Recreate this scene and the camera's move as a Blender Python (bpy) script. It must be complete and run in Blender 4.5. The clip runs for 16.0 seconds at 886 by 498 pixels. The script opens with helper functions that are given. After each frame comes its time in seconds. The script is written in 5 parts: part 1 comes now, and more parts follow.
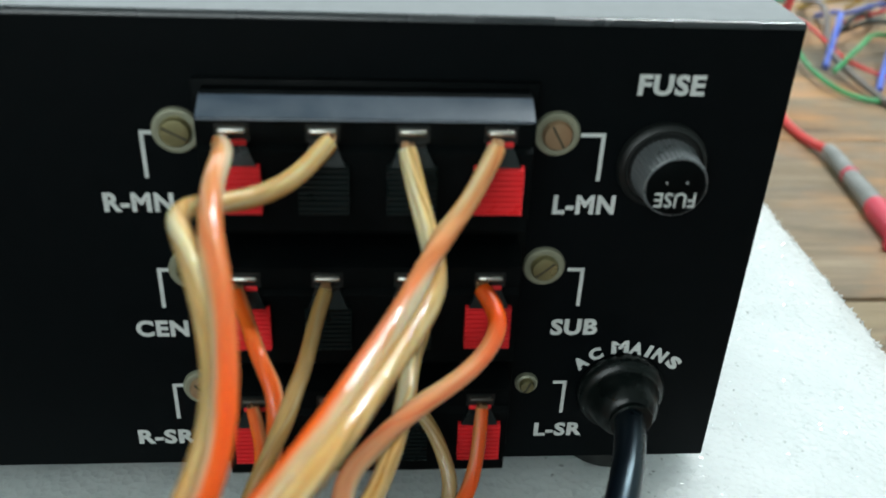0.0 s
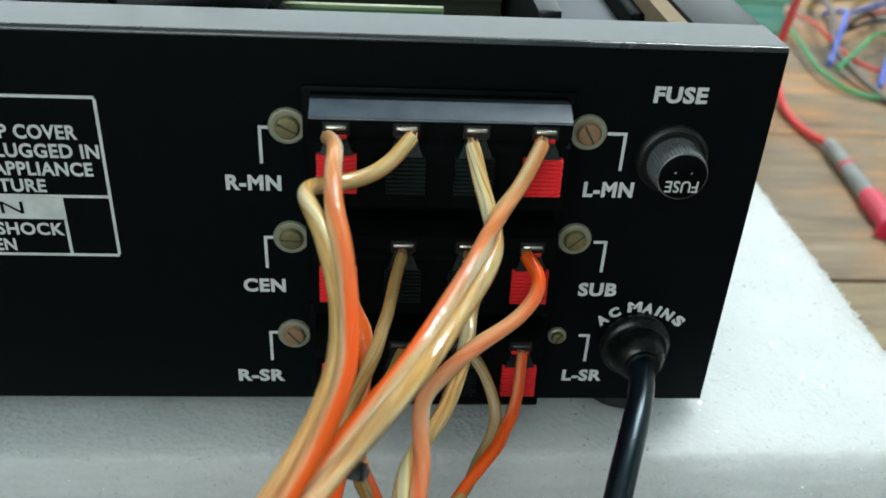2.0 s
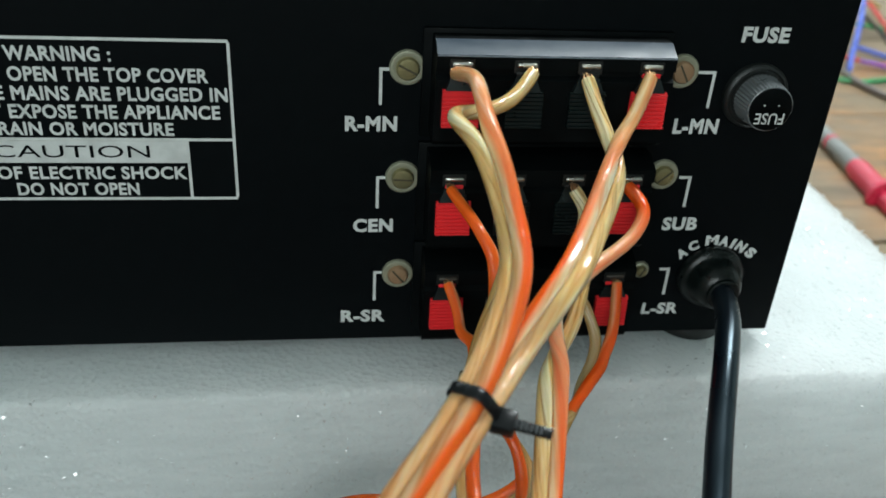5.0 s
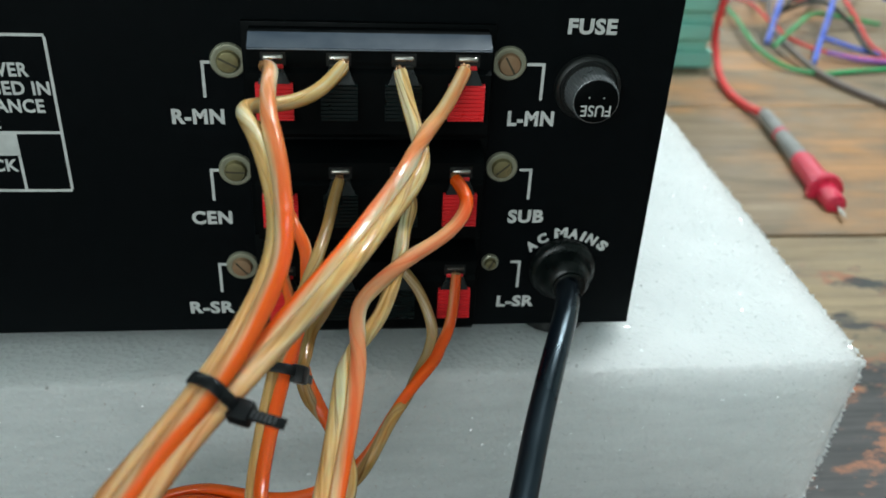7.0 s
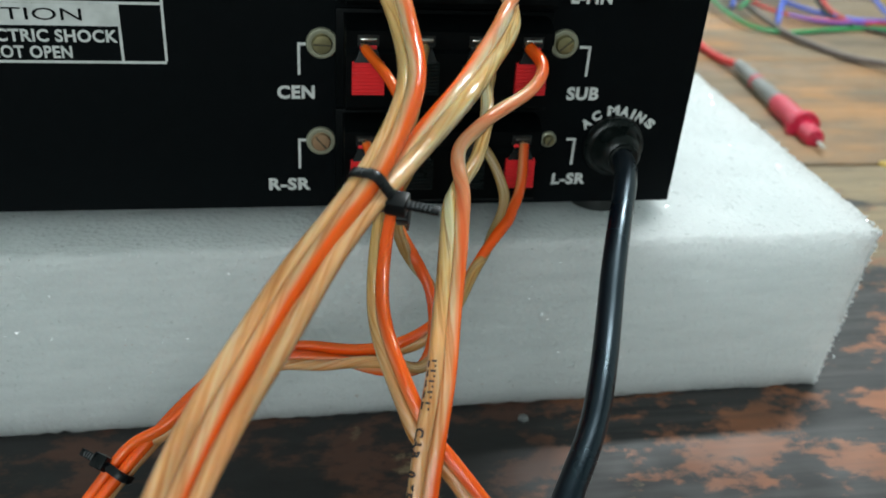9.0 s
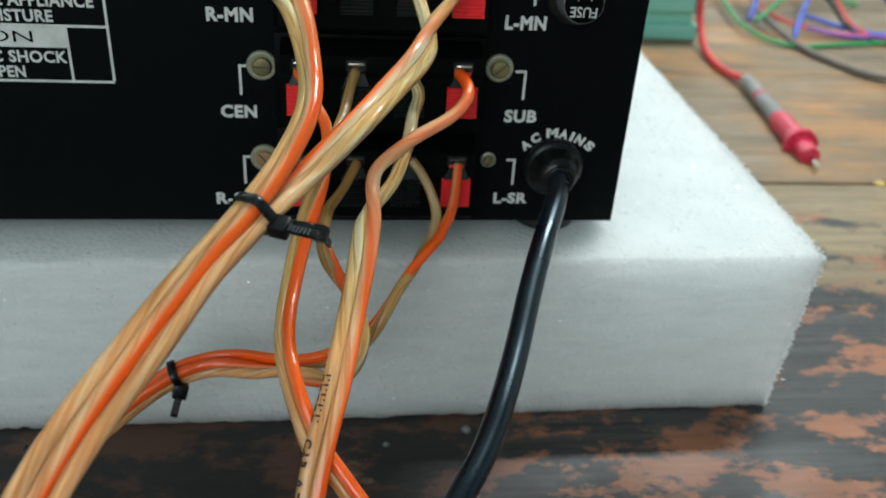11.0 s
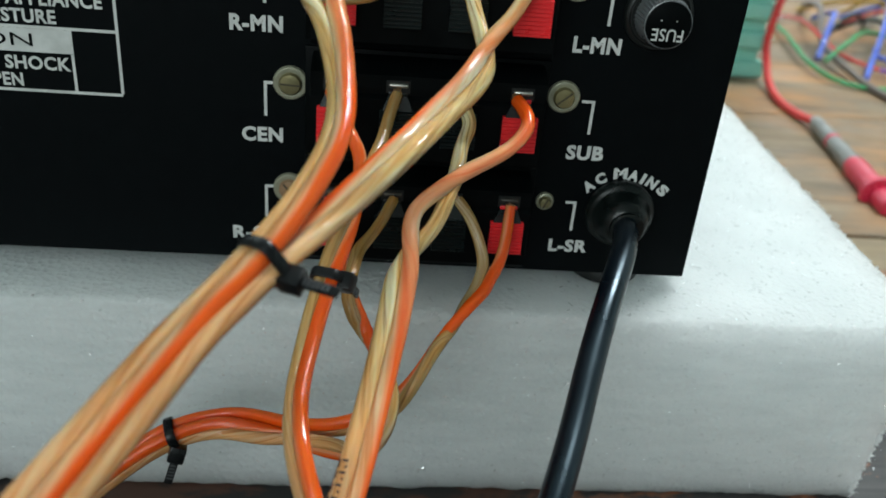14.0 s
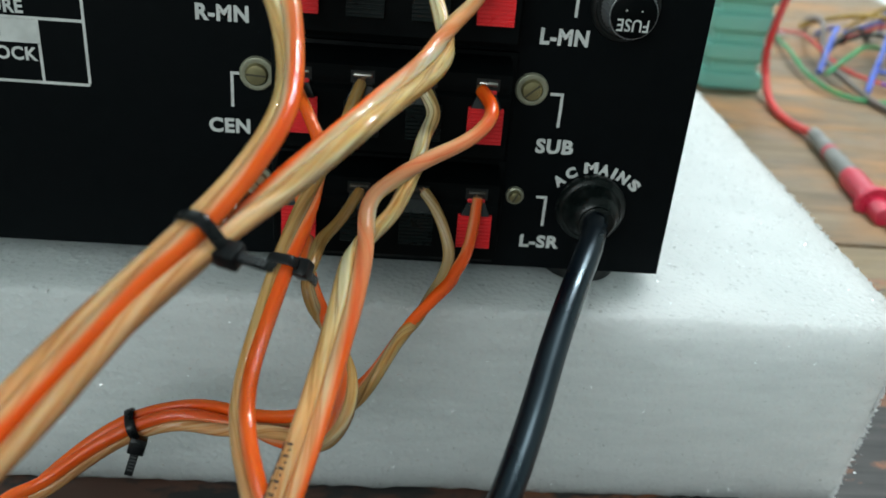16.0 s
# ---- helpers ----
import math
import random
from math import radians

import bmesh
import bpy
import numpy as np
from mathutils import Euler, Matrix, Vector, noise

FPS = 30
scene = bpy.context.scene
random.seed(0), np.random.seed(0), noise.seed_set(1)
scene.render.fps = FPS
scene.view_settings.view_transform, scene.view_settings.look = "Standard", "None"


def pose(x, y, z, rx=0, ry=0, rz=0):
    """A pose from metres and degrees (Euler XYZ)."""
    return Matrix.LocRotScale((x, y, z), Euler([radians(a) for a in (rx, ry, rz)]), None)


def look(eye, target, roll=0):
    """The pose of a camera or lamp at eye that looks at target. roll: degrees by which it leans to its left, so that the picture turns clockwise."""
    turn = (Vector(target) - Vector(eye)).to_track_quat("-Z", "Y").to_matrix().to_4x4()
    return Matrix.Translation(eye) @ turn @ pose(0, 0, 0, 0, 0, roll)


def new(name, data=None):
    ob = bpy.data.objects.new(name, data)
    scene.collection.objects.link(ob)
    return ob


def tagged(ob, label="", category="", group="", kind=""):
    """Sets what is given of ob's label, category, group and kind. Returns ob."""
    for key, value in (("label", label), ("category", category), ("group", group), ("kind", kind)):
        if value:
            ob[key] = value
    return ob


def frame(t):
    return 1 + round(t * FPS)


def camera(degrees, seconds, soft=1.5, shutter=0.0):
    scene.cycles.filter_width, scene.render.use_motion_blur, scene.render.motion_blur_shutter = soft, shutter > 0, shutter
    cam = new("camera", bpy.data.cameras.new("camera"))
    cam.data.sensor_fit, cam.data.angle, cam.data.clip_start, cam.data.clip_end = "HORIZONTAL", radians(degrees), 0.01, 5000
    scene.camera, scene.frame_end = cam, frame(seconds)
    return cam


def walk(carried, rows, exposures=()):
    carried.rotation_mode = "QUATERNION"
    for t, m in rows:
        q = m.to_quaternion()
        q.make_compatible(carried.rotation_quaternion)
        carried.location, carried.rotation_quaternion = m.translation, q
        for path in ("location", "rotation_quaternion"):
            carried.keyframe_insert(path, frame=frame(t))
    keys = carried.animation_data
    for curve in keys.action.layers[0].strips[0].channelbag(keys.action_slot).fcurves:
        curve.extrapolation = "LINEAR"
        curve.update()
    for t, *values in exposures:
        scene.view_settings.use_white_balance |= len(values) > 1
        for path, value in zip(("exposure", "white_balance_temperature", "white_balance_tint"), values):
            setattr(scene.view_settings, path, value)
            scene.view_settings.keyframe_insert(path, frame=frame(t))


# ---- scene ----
# ---- camera and walk ----
cam = camera(53, 16.0, soft=1.7)
ROWS = [
    (0, (-0.0635, -0.1260, 0.1774), (-0.0520, 0.0030, 0.1016), 2.64),
    (0.5, (-0.0600, -0.1330, 0.1777), (-0.0494, -0.0041, 0.1018), 2.63),
    (1, (-0.0637, -0.1382, 0.1749), (-0.0533, -0.0092, 0.0992), 2.86),
    (1.5, (-0.0670, -0.1401, 0.1782), (-0.0564, -0.0108, 0.1031), 3.00),
    (2, (-0.0746, -0.1569, 0.1928), (-0.0646, -0.0291, 0.1149), 3.17),
    (2.5, (-0.0897, -0.1880, 0.2097), (-0.0779, -0.0596, 0.1331), 3.37),
    (3, (-0.0954, -0.2050, 0.2100), (-0.0801, -0.0762, 0.1347), 4.32),
    (3.5, (-0.1007, -0.1925, 0.1922), (-0.0815, -0.0636, 0.1179), 4.31),
    (3.7, (-0.1049, -0.1875, 0.1862), (-0.0861, -0.0580, 0.1128), 4.03),
    (5.8, (-0.1100, -0.1707, 0.1832), (-0.0901, -0.0435, 0.1062), 3.68),
    (6, (-0.1016, -0.1738, 0.1843), (-0.0818, -0.0466, 0.1074), 3.76),
    (6.5, (-0.0736, -0.1768, 0.1888), (-0.0559, -0.0491, 0.1120), 3.19),
    (7, (-0.0692, -0.1771, 0.1856), (-0.0534, -0.0493, 0.1086), 3.07),
    (7.5, (-0.0836, -0.1911, 0.1756), (-0.0675, -0.0632, 0.0989), 4.16),
    (8, (-0.0938, -0.2003, 0.1750), (-0.0776, -0.0724, 0.0984), 3.69),
    (8.5, (-0.0950, -0.2078, 0.1729), (-0.0783, -0.0799, 0.0963), 3.24),
    (9, (-0.1023, -0.2023, 0.1646), (-0.0765, -0.0756, 0.0886), 4.34),
    (9.5, (-0.1061, -0.2019, 0.1670), (-0.0760, -0.0760, 0.0911), 5.04),
    (10, (-0.0903, -0.2093, 0.1712), (-0.0636, -0.0828, 0.0953), 5.16),
    (10.2, (-0.0836, -0.2108, 0.1718), (-0.0597, -0.0838, 0.0957), 5.04),
    (12.3, (-0.0723, -0.2028, 0.1740), (-0.0576, -0.0744, 0.0979), 3.41),
    (12.5, (-0.0746, -0.2001, 0.1740), (-0.0599, -0.0717, 0.0977), 3.70),
    (13, (-0.0741, -0.1863, 0.1686), (-0.0606, -0.0575, 0.0930), 4.49),
    (13.5, (-0.0682, -0.1773, 0.1635), (-0.0560, -0.0474, 0.0895), 4.39),
    (14, (-0.0738, -0.1815, 0.1620), (-0.0625, -0.0507, 0.0895), 5.14),
    (14.5, (-0.0768, -0.1845, 0.1620), (-0.0673, -0.0522, 0.0921), 6.14),
    (15, (-0.0728, -0.1815, 0.1588), (-0.0633, -0.0491, 0.0889), 5.76),
    (15.5, (-0.0693, -0.1807, 0.1511), (-0.0602, -0.0482, 0.0815), 5.78),
    (16, (-0.0634, -0.1833, 0.1567), (-0.0545, -0.0507, 0.0871), 5.03),
]
walk(cam, [(t, look(eye, target, roll)) for t, eye, target, roll in ROWS],
     exposures=[(0.0, 0.22), (3.5, 0.2), (6.1, 0.26), (7.2, 0.11), (10.0, 0.17), (12.4, 0.09), (15.0, 0.12), (16.0, 0.11)])

# ---- world and light ----
world = bpy.data.worlds.new("world")
scene.world = world
world.use_nodes = True
world.node_tree.nodes["Background"].inputs["Color"].default_value = (0.75, 0.85, 1.0, 1)
world.node_tree.nodes["Background"].inputs["Strength"].default_value = 0.25


def area(name, at, target, sx, sy, watts, colour):
    lamp = bpy.data.lights.new(name, "AREA")
    lamp.shape, lamp.size, lamp.size_y, lamp.energy, lamp.color = "RECTANGLE", sx, sy, watts, colour
    ob = new(name, lamp)
    ob.matrix_world = look(at, target)
    return ob


area("tube_light_glow", (0.62, 0.5, 1.53), (0.62, 0.5, 0), 0.6, 0.08, 24, (0.91, 0.99, 1.0))
# both windows are unseen: assumed from reflections, and used as fill
area("window_light", (-0.1, 1.52, 0.85), (-0.1, 0, 0.85), 2.0, 1.0, 16, (0.83, 0.98, 1.0))
area("window_light", (-0.9, -1.82, 0.95), (-0.9, 0, 0.95), 1.6, 1.1, 21.5, (0.87, 0.98, 0.98))

# the lens is focused on the rear panel
cam.data.dof.use_dof, cam.data.dof.focus_distance, cam.data.dof.aperture_fstop = True, 0.18, 20.0

MM = 0.001


# ---- materials ----
def material(name, colour, rough=0.5, metal=0.0, coat=0.0, spec=0.5):
    m = bpy.data.materials.new(name)
    m.use_nodes = True
    b = m.node_tree.nodes["Principled BSDF"]
    b.inputs["Base Color"].default_value = (*colour, 1)
    b.inputs["Roughness"].default_value = rough
    b.inputs["Metallic"].default_value = metal
    b.inputs["Coat Weight"].default_value = coat
    b.inputs["Coat Roughness"].default_value = 0.08
    b.inputs["Specular IOR Level"].default_value = spec
    return m


class Nodes:
    """Short hand for building a node tree."""

    def __init__(self, m):
        self.tree, self.bsdf = m.node_tree, m.node_tree.nodes["Principled BSDF"]

    def node(self, kind, **values):
        n = self.tree.nodes.new(kind)
        for key, value in values.items():
            n.inputs[key.replace("_", " ")].default_value = value
        return n

    def link(self, a, b):
        self.tree.links.new(a, b)

    def coords(self, scale=(1, 1, 1), source="Object"):
        c, mp = self.node("ShaderNodeTexCoord"), self.node("ShaderNodeMapping")
        mp.inputs["Scale"].default_value = scale
        self.link(c.outputs[source], mp.inputs["Vector"])
        return mp.outputs["Vector"]

    def noise(self, vector, scale, detail=4.0, rough=0.55):
        n = self.node("ShaderNodeTexNoise", Scale=scale, Detail=detail, Roughness=rough)
        self.link(vector, n.inputs["Vector"])
        return n.outputs["Fac"]

    def ramp(self, fac, *stops):
        n = self.node("ShaderNodeValToRGB")
        r = n.color_ramp
        while len(r.elements) < len(stops):
            r.elements.new(0.5)
        for e, (p, c) in zip(r.elements, stops):
            e.position = p
            e.color = (*c, 1) if len(c) == 3 else c
        self.link(fac, n.inputs["Fac"])
        return n.outputs["Color"]

    def mix(self, fac, a, b, mode="MIX"):
        n = self.tree.nodes.new("ShaderNodeMix")
        n.data_type, n.blend_type = "RGBA", mode
        for sock, v in ((n.inputs[0], fac), (n.inputs[6], a), (n.inputs[7], b)):
            if hasattr(v, "node"):
                self.link(v, sock)
            elif isinstance(v, (int, float)):
                sock.default_value = v
            else:
                sock.default_value = (*v, 1)
        return n.outputs[2]

    def bump(self, height, strength, distance):
        n = self.node("ShaderNodeBump", Strength=strength, Distance=distance)
        self.link(height, n.inputs["Height"])
        self.link(n.outputs["Normal"], self.bsdf.inputs["Normal"])


def speckled(name, a, b, scale, rough=0.5, bump=0.2, depth=0.0001, metal=0.0, coat=0.0, spec=0.5, rough_var=0.15):
    """A surface of two near colours with fine relief and uneven gloss."""
    m = material(name, a, rough, metal, coat, spec)
    n = Nodes(m)
    v = n.coords()
    big, fine = n.noise(v, scale * 0.12, 5), n.noise(v, scale, 3)
    n.link(n.mix(n.ramp(big, (0.35, (0, 0, 0)), (0.65, (1, 1, 1))), a, b), n.bsdf.inputs["Base Color"])
    g = n.ramp(big, (0.3, (max(rough - rough_var, 0.02),) * 3), (0.7, (min(rough + rough_var, 1),) * 3))
    n.link(g, n.bsdf.inputs["Roughness"])
    n.bump(fine, bump, depth)
    return m


M_PANEL = speckled("black powder coat", (0.0013, 0.0025, 0.0031), (0.0019, 0.0032, 0.0039), 2500, 0.5, 0.25, 0.00006, spec=0.075, rough_var=0.05)
# fold and rim: the panel's coat, lightened and glossed for light on the edge
M_FOLD = speckled("black coating lightened for a highlight", (0.018, 0.02, 0.023), (0.028, 0.031, 0.035), 300, 0.27, 0.02, 0.00002, spec=0.7)
M_RIM = speckled("black coated sheet", (0.011, 0.0125, 0.014), (0.012, 0.0135, 0.015), 2500, 0.33, 0.12, 0.00004, spec=0.38, rough_var=0.015)
M_PLASTIC = speckled("black moulded plastic", (0.0012, 0.0021, 0.0023), (0.0018, 0.0029, 0.0032), 1500, 0.45, 0.15, 0.00006, spec=0.07)
M_RED = speckled("red plastic", (0.86, 0.03, 0.035), (0.76, 0.024, 0.03), 900, 0.38, 0.15, 0.00005)
M_DARKLEVER = speckled("dark green black plastic", (0.004, 0.0085, 0.0085), (0.006, 0.0115, 0.0115), 900, 0.33, 0.15, 0.00005, spec=0.3)
# ceiling's reflection on the top bevel, put into the base colour
M_STRIP = speckled("black plastic with sheen in its colour", (0.036, 0.052, 0.074), (0.055, 0.073, 0.096), 2200, 0.42, 0.25, 0.00006, spec=0.4, rough_var=0.08)
# pale colour for the highlight along that bevel's lower edge
M_EDGE_LIGHT = speckled("plastic paled as a highlight", (0.2, 0.23, 0.27), (0.12, 0.14, 0.17), 900, 0.5, 0.2, 0.00006)
M_DARK_CLIP = speckled("dark steel", (0.05, 0.045, 0.04), (0.09, 0.075, 0.055), 900, 0.5, 0.1, 0.00003, metal=0.5)
M_CHROME = speckled("nickel plated steel", (0.62, 0.6, 0.56), (0.5, 0.48, 0.43), 900, 0.3, 0.1, 0.00003, metal=1.0)
M_ZINC = speckled("yellowed zinc", (0.38, 0.38, 0.28), (0.27, 0.27, 0.19), 700, 0.42, 0.3, 0.00008, metal=0.4)
M_SCREW = speckled("greenish brass plate", (0.36, 0.31, 0.15), (0.2, 0.18, 0.09), 1300, 0.36, 0.5, 0.0002, metal=0.6)
M_RUST = speckled("rusty zinc", (0.4, 0.27, 0.16), (0.3, 0.17, 0.09), 900, 0.5, 0.4, 0.0001, metal=0.4)
M_SLOT = material("dark screw slot", (0.07, 0.06, 0.035), 0.6, 0.3)
M_COPPER = material("copper strands", (0.6, 0.34, 0.18), 0.35, 0.8)
M_PRINT = speckled("white screen print", (0.68, 0.7, 0.68), (0.54, 0.56, 0.54), 1800, 0.6, 0.2, 0.00004)
M_INK = material("black ink", (0.03, 0.02, 0.015), 0.6)
# knurl's base is raised to grey for the light on its ridges
M_KNURL = speckled("black bakelite greyed for top light", (0.11, 0.12, 0.125), (0.16, 0.172, 0.178), 1200, 0.27, 0.1, 0.00004, spec=0.9)
M_RUBBER = speckled("black rubber", (0.004, 0.0055, 0.0052), (0.007, 0.009, 0.0085), 800, 0.42, 0.2, 0.00006)
M_BUSHING = speckled("glossy black vinyl", (0.003, 0.0052, 0.0048), (0.005, 0.008, 0.0075), 500, 0.3, 0.12, 0.00008, spec=0.35)
M_MAINS = speckled("glossy black cable", (0.001, 0.0026, 0.005), (0.0018, 0.0042, 0.0075), 300, 0.27, 0.25, 0.0002, spec=0.6)
M_MAINS.node_tree.nodes["Principled BSDF"].inputs["Specular Tint"].default_value = (0.62, 0.85, 1.0, 1)  # blue-black vinyl; the highlight's cool colour is put into the gloss
# tie teeth: the light they catch is put in as grey
M_LADDER = speckled("black nylon greyed for glints", (0.09, 0.095, 0.1), (0.04, 0.043, 0.046), 900, 0.3, 0.15, 0.00005, spec=0.5)
M_NYLON = speckled("black nylon", (0.003, 0.004, 0.0045), (0.005, 0.006, 0.007), 900, 0.26, 0.15, 0.00005, spec=0.3)
M_GREY = speckled("grey probe plastic", (0.3, 0.3, 0.29), (0.22, 0.22, 0.21), 500, 0.45, 0.2, 0.0001)
M_PINK = speckled("crimson probe plastic", (0.68, 0.03, 0.08), (0.58, 0.025, 0.06), 500, 0.35, 0.15, 0.0001)
M_LEAD_RED = speckled("red silicone lead", (0.78, 0.06, 0.06), (0.68, 0.05, 0.05), 400, 0.45, 0.1, 0.0001)
M_LEAD_GREY = speckled("dark grey lead", (0.16, 0.13, 0.12), (0.21, 0.17, 0.155), 400, 0.5, 0.1, 0.0001)
M_BLUE = speckled("blue wire", (0.07, 0.13, 0.6), (0.09, 0.17, 0.7), 400, 0.4, 0.1, 0.0001)
M_GREEN = speckled("green wire", (0.03, 0.3, 0.1), (0.04, 0.38, 0.13), 400, 0.4, 0.1, 0.0001)
M_PURPLE = speckled("purple wire", (0.25, 0.08, 0.45), (0.3, 0.1, 0.5), 400, 0.4, 0.1, 0.0001)
M_YELLOW = speckled("yellow wire", (0.55, 0.36, 0.06), (0.45, 0.28, 0.05), 400, 0.45, 0.1, 0.0001)
M_TEAL = speckled("turquoise plastic", (0.22, 0.62, 0.52), (0.28, 0.68, 0.58), 60, 0.4, 0.15, 0.0003)
M_DKGREEN = speckled("dark green plastic", (0.008, 0.1, 0.06), (0.012, 0.13, 0.08), 60, 0.4, 0.15, 0.0003)
M_WHITEPAINT = speckled("pale wall paint", (0.55, 0.6, 0.58), (0.5, 0.55, 0.53), 20, 0.8, 0.2, 0.001)
M_FLOOR = speckled("grey floor", (0.3, 0.29, 0.27), (0.24, 0.23, 0.21), 12, 0.6, 0.2, 0.001)
M_PAPER = speckled("white paper", (0.75, 0.76, 0.78), (0.7, 0.71, 0.73), 60, 0.7, 0.1, 0.0002)
M_PCB_GREEN = speckled("green circuit board", (0.05, 0.2, 0.07), (0.07, 0.25, 0.09), 300, 0.4, 0.15, 0.0001)
M_PCB_EDGE = speckled("pale board edge", (0.36, 0.42, 0.25), (0.28, 0.35, 0.2), 600, 0.5, 0.15, 0.0001)
M_SOLDER = material("bright solder", (0.85, 0.85, 0.83), 0.18, 1.0)
M_OLIVE = speckled("dark olive block", (0.022, 0.027, 0.016), (0.032, 0.038, 0.022), 90, 0.5, 0.2, 0.0002)
M_ALU = speckled("grey aluminium", (0.09, 0.1, 0.115), (0.13, 0.14, 0.155), 120, 0.5, 0.2, 0.0001, metal=0.3, spec=0.3)
M_CARD = speckled("tan card", (0.3, 0.22, 0.13), (0.25, 0.18, 0.1), 200, 0.7)
M_SLEEVE = speckled("black sleeving", (0.014, 0.016, 0.019), (0.024, 0.027, 0.032), 700, 0.5, 0.5, 0.0002, spec=0.35)
M_LAMP = material("lamp diffuser", (0.9, 0.9, 0.9), 0.5)
M_LAMP.node_tree.nodes["Principled BSDF"].inputs["Emission Color"].default_value = (0.95, 0.98, 1, 1)
M_LAMP.node_tree.nodes["Principled BSDF"].inputs["Emission Strength"].default_value = 6.0


def blue_board():
    m = material("blue circuit board", (0.1, 0.2, 0.3), 0.42)
    n = Nodes(m)
    v = n.coords()
    vor = n.node("ShaderNodeTexVoronoi", Scale=110.0)
    vor.feature = "DISTANCE_TO_EDGE"
    n.link(v, vor.inputs["Vector"])
    tracks = n.ramp(vor.outputs["Distance"], (0.0, (1, 1, 1)), (0.06, (0, 0, 0)))
    n.link(n.mix(tracks, (0.04, 0.105, 0.165), (0.1, 0.18, 0.24)), n.bsdf.inputs["Base Color"])
    n.bump(tracks, 0.3, 0.0001)
    return m


M_PCB_BLUE = blue_board()


def foam_material():
    m = material("white expanded foam", (0.82, 0.85, 0.85), 0.5, spec=0.2)
    n = Nodes(m)
    v = n.coords()
    vor = n.node("ShaderNodeTexVoronoi", Scale=620.0, Randomness=1.0)
    n.link(v, vor.inputs["Vector"])
    big, mid = n.noise(v, 35, 4), n.noise(v, 300, 5)
    stretch = n.noise(n.coords((18, 18, 90)), 3.0, 5)
    n.link(n.mix(n.ramp(stretch, (0.3, (0, 0, 0)), (0.7, (1, 1, 1))), (0.74, 0.778, 0.776), (0.665, 0.703, 0.702)), n.bsdf.inputs["Base Color"])
    bead = n.noise(n.coords((1, 1, 2.2)), 520, 2)  # small flat glints where cells are cut
    n.link(n.ramp(bead, (0.33, (0.02,) * 3), (0.38, (0.5,) * 3)), n.bsdf.inputs["Roughness"])
    h = n.mix(0.25, n.mix(0.4, vor.outputs["Distance"], n.mix(0.5, mid, bead)), big)
    n.bump(h, 0.9, 0.0012)
    b = n.bsdf
    b.inputs["Subsurface Weight"].default_value = 0.92
    b.inputs["Subsurface Radius"].default_value = (1, 1, 1)
    b.inputs["Subsurface Scale"].default_value = 0.04
    return m


M_FOAM = foam_material()
M_CRUMB = speckled("white foam crumbs", (0.86, 0.88, 0.88), (0.78, 0.8, 0.8), 900, 0.45, 0.2, 0.0001)
M_CRUMB.node_tree.nodes["Principled BSDF"].inputs["Transmission Weight"].default_value = 0.3


def film_material():
    """Thin clear film: mostly see-through, with a gloss."""
    m = material("torn foam film", (0.8, 0.84, 0.84), 0.15)
    tree = m.node_tree
    clear, gloss, mix = (tree.nodes.new("ShaderNodeBsdf" + k) for k in ("Transparent", "Glossy", "Diffuse"))
    tree.nodes.remove(mix)
    mix = tree.nodes.new("ShaderNodeMixShader")
    gloss.inputs["Roughness"].default_value = 0.2
    mix.inputs[0].default_value = 0.34
    tree.links.new(clear.outputs[0], mix.inputs[1])
    tree.links.new(gloss.outputs[0], mix.inputs[2])
    tree.links.new(mix.outputs[0], tree.nodes["Material Output"].inputs["Surface"])
    return m


M_CELL = film_material()


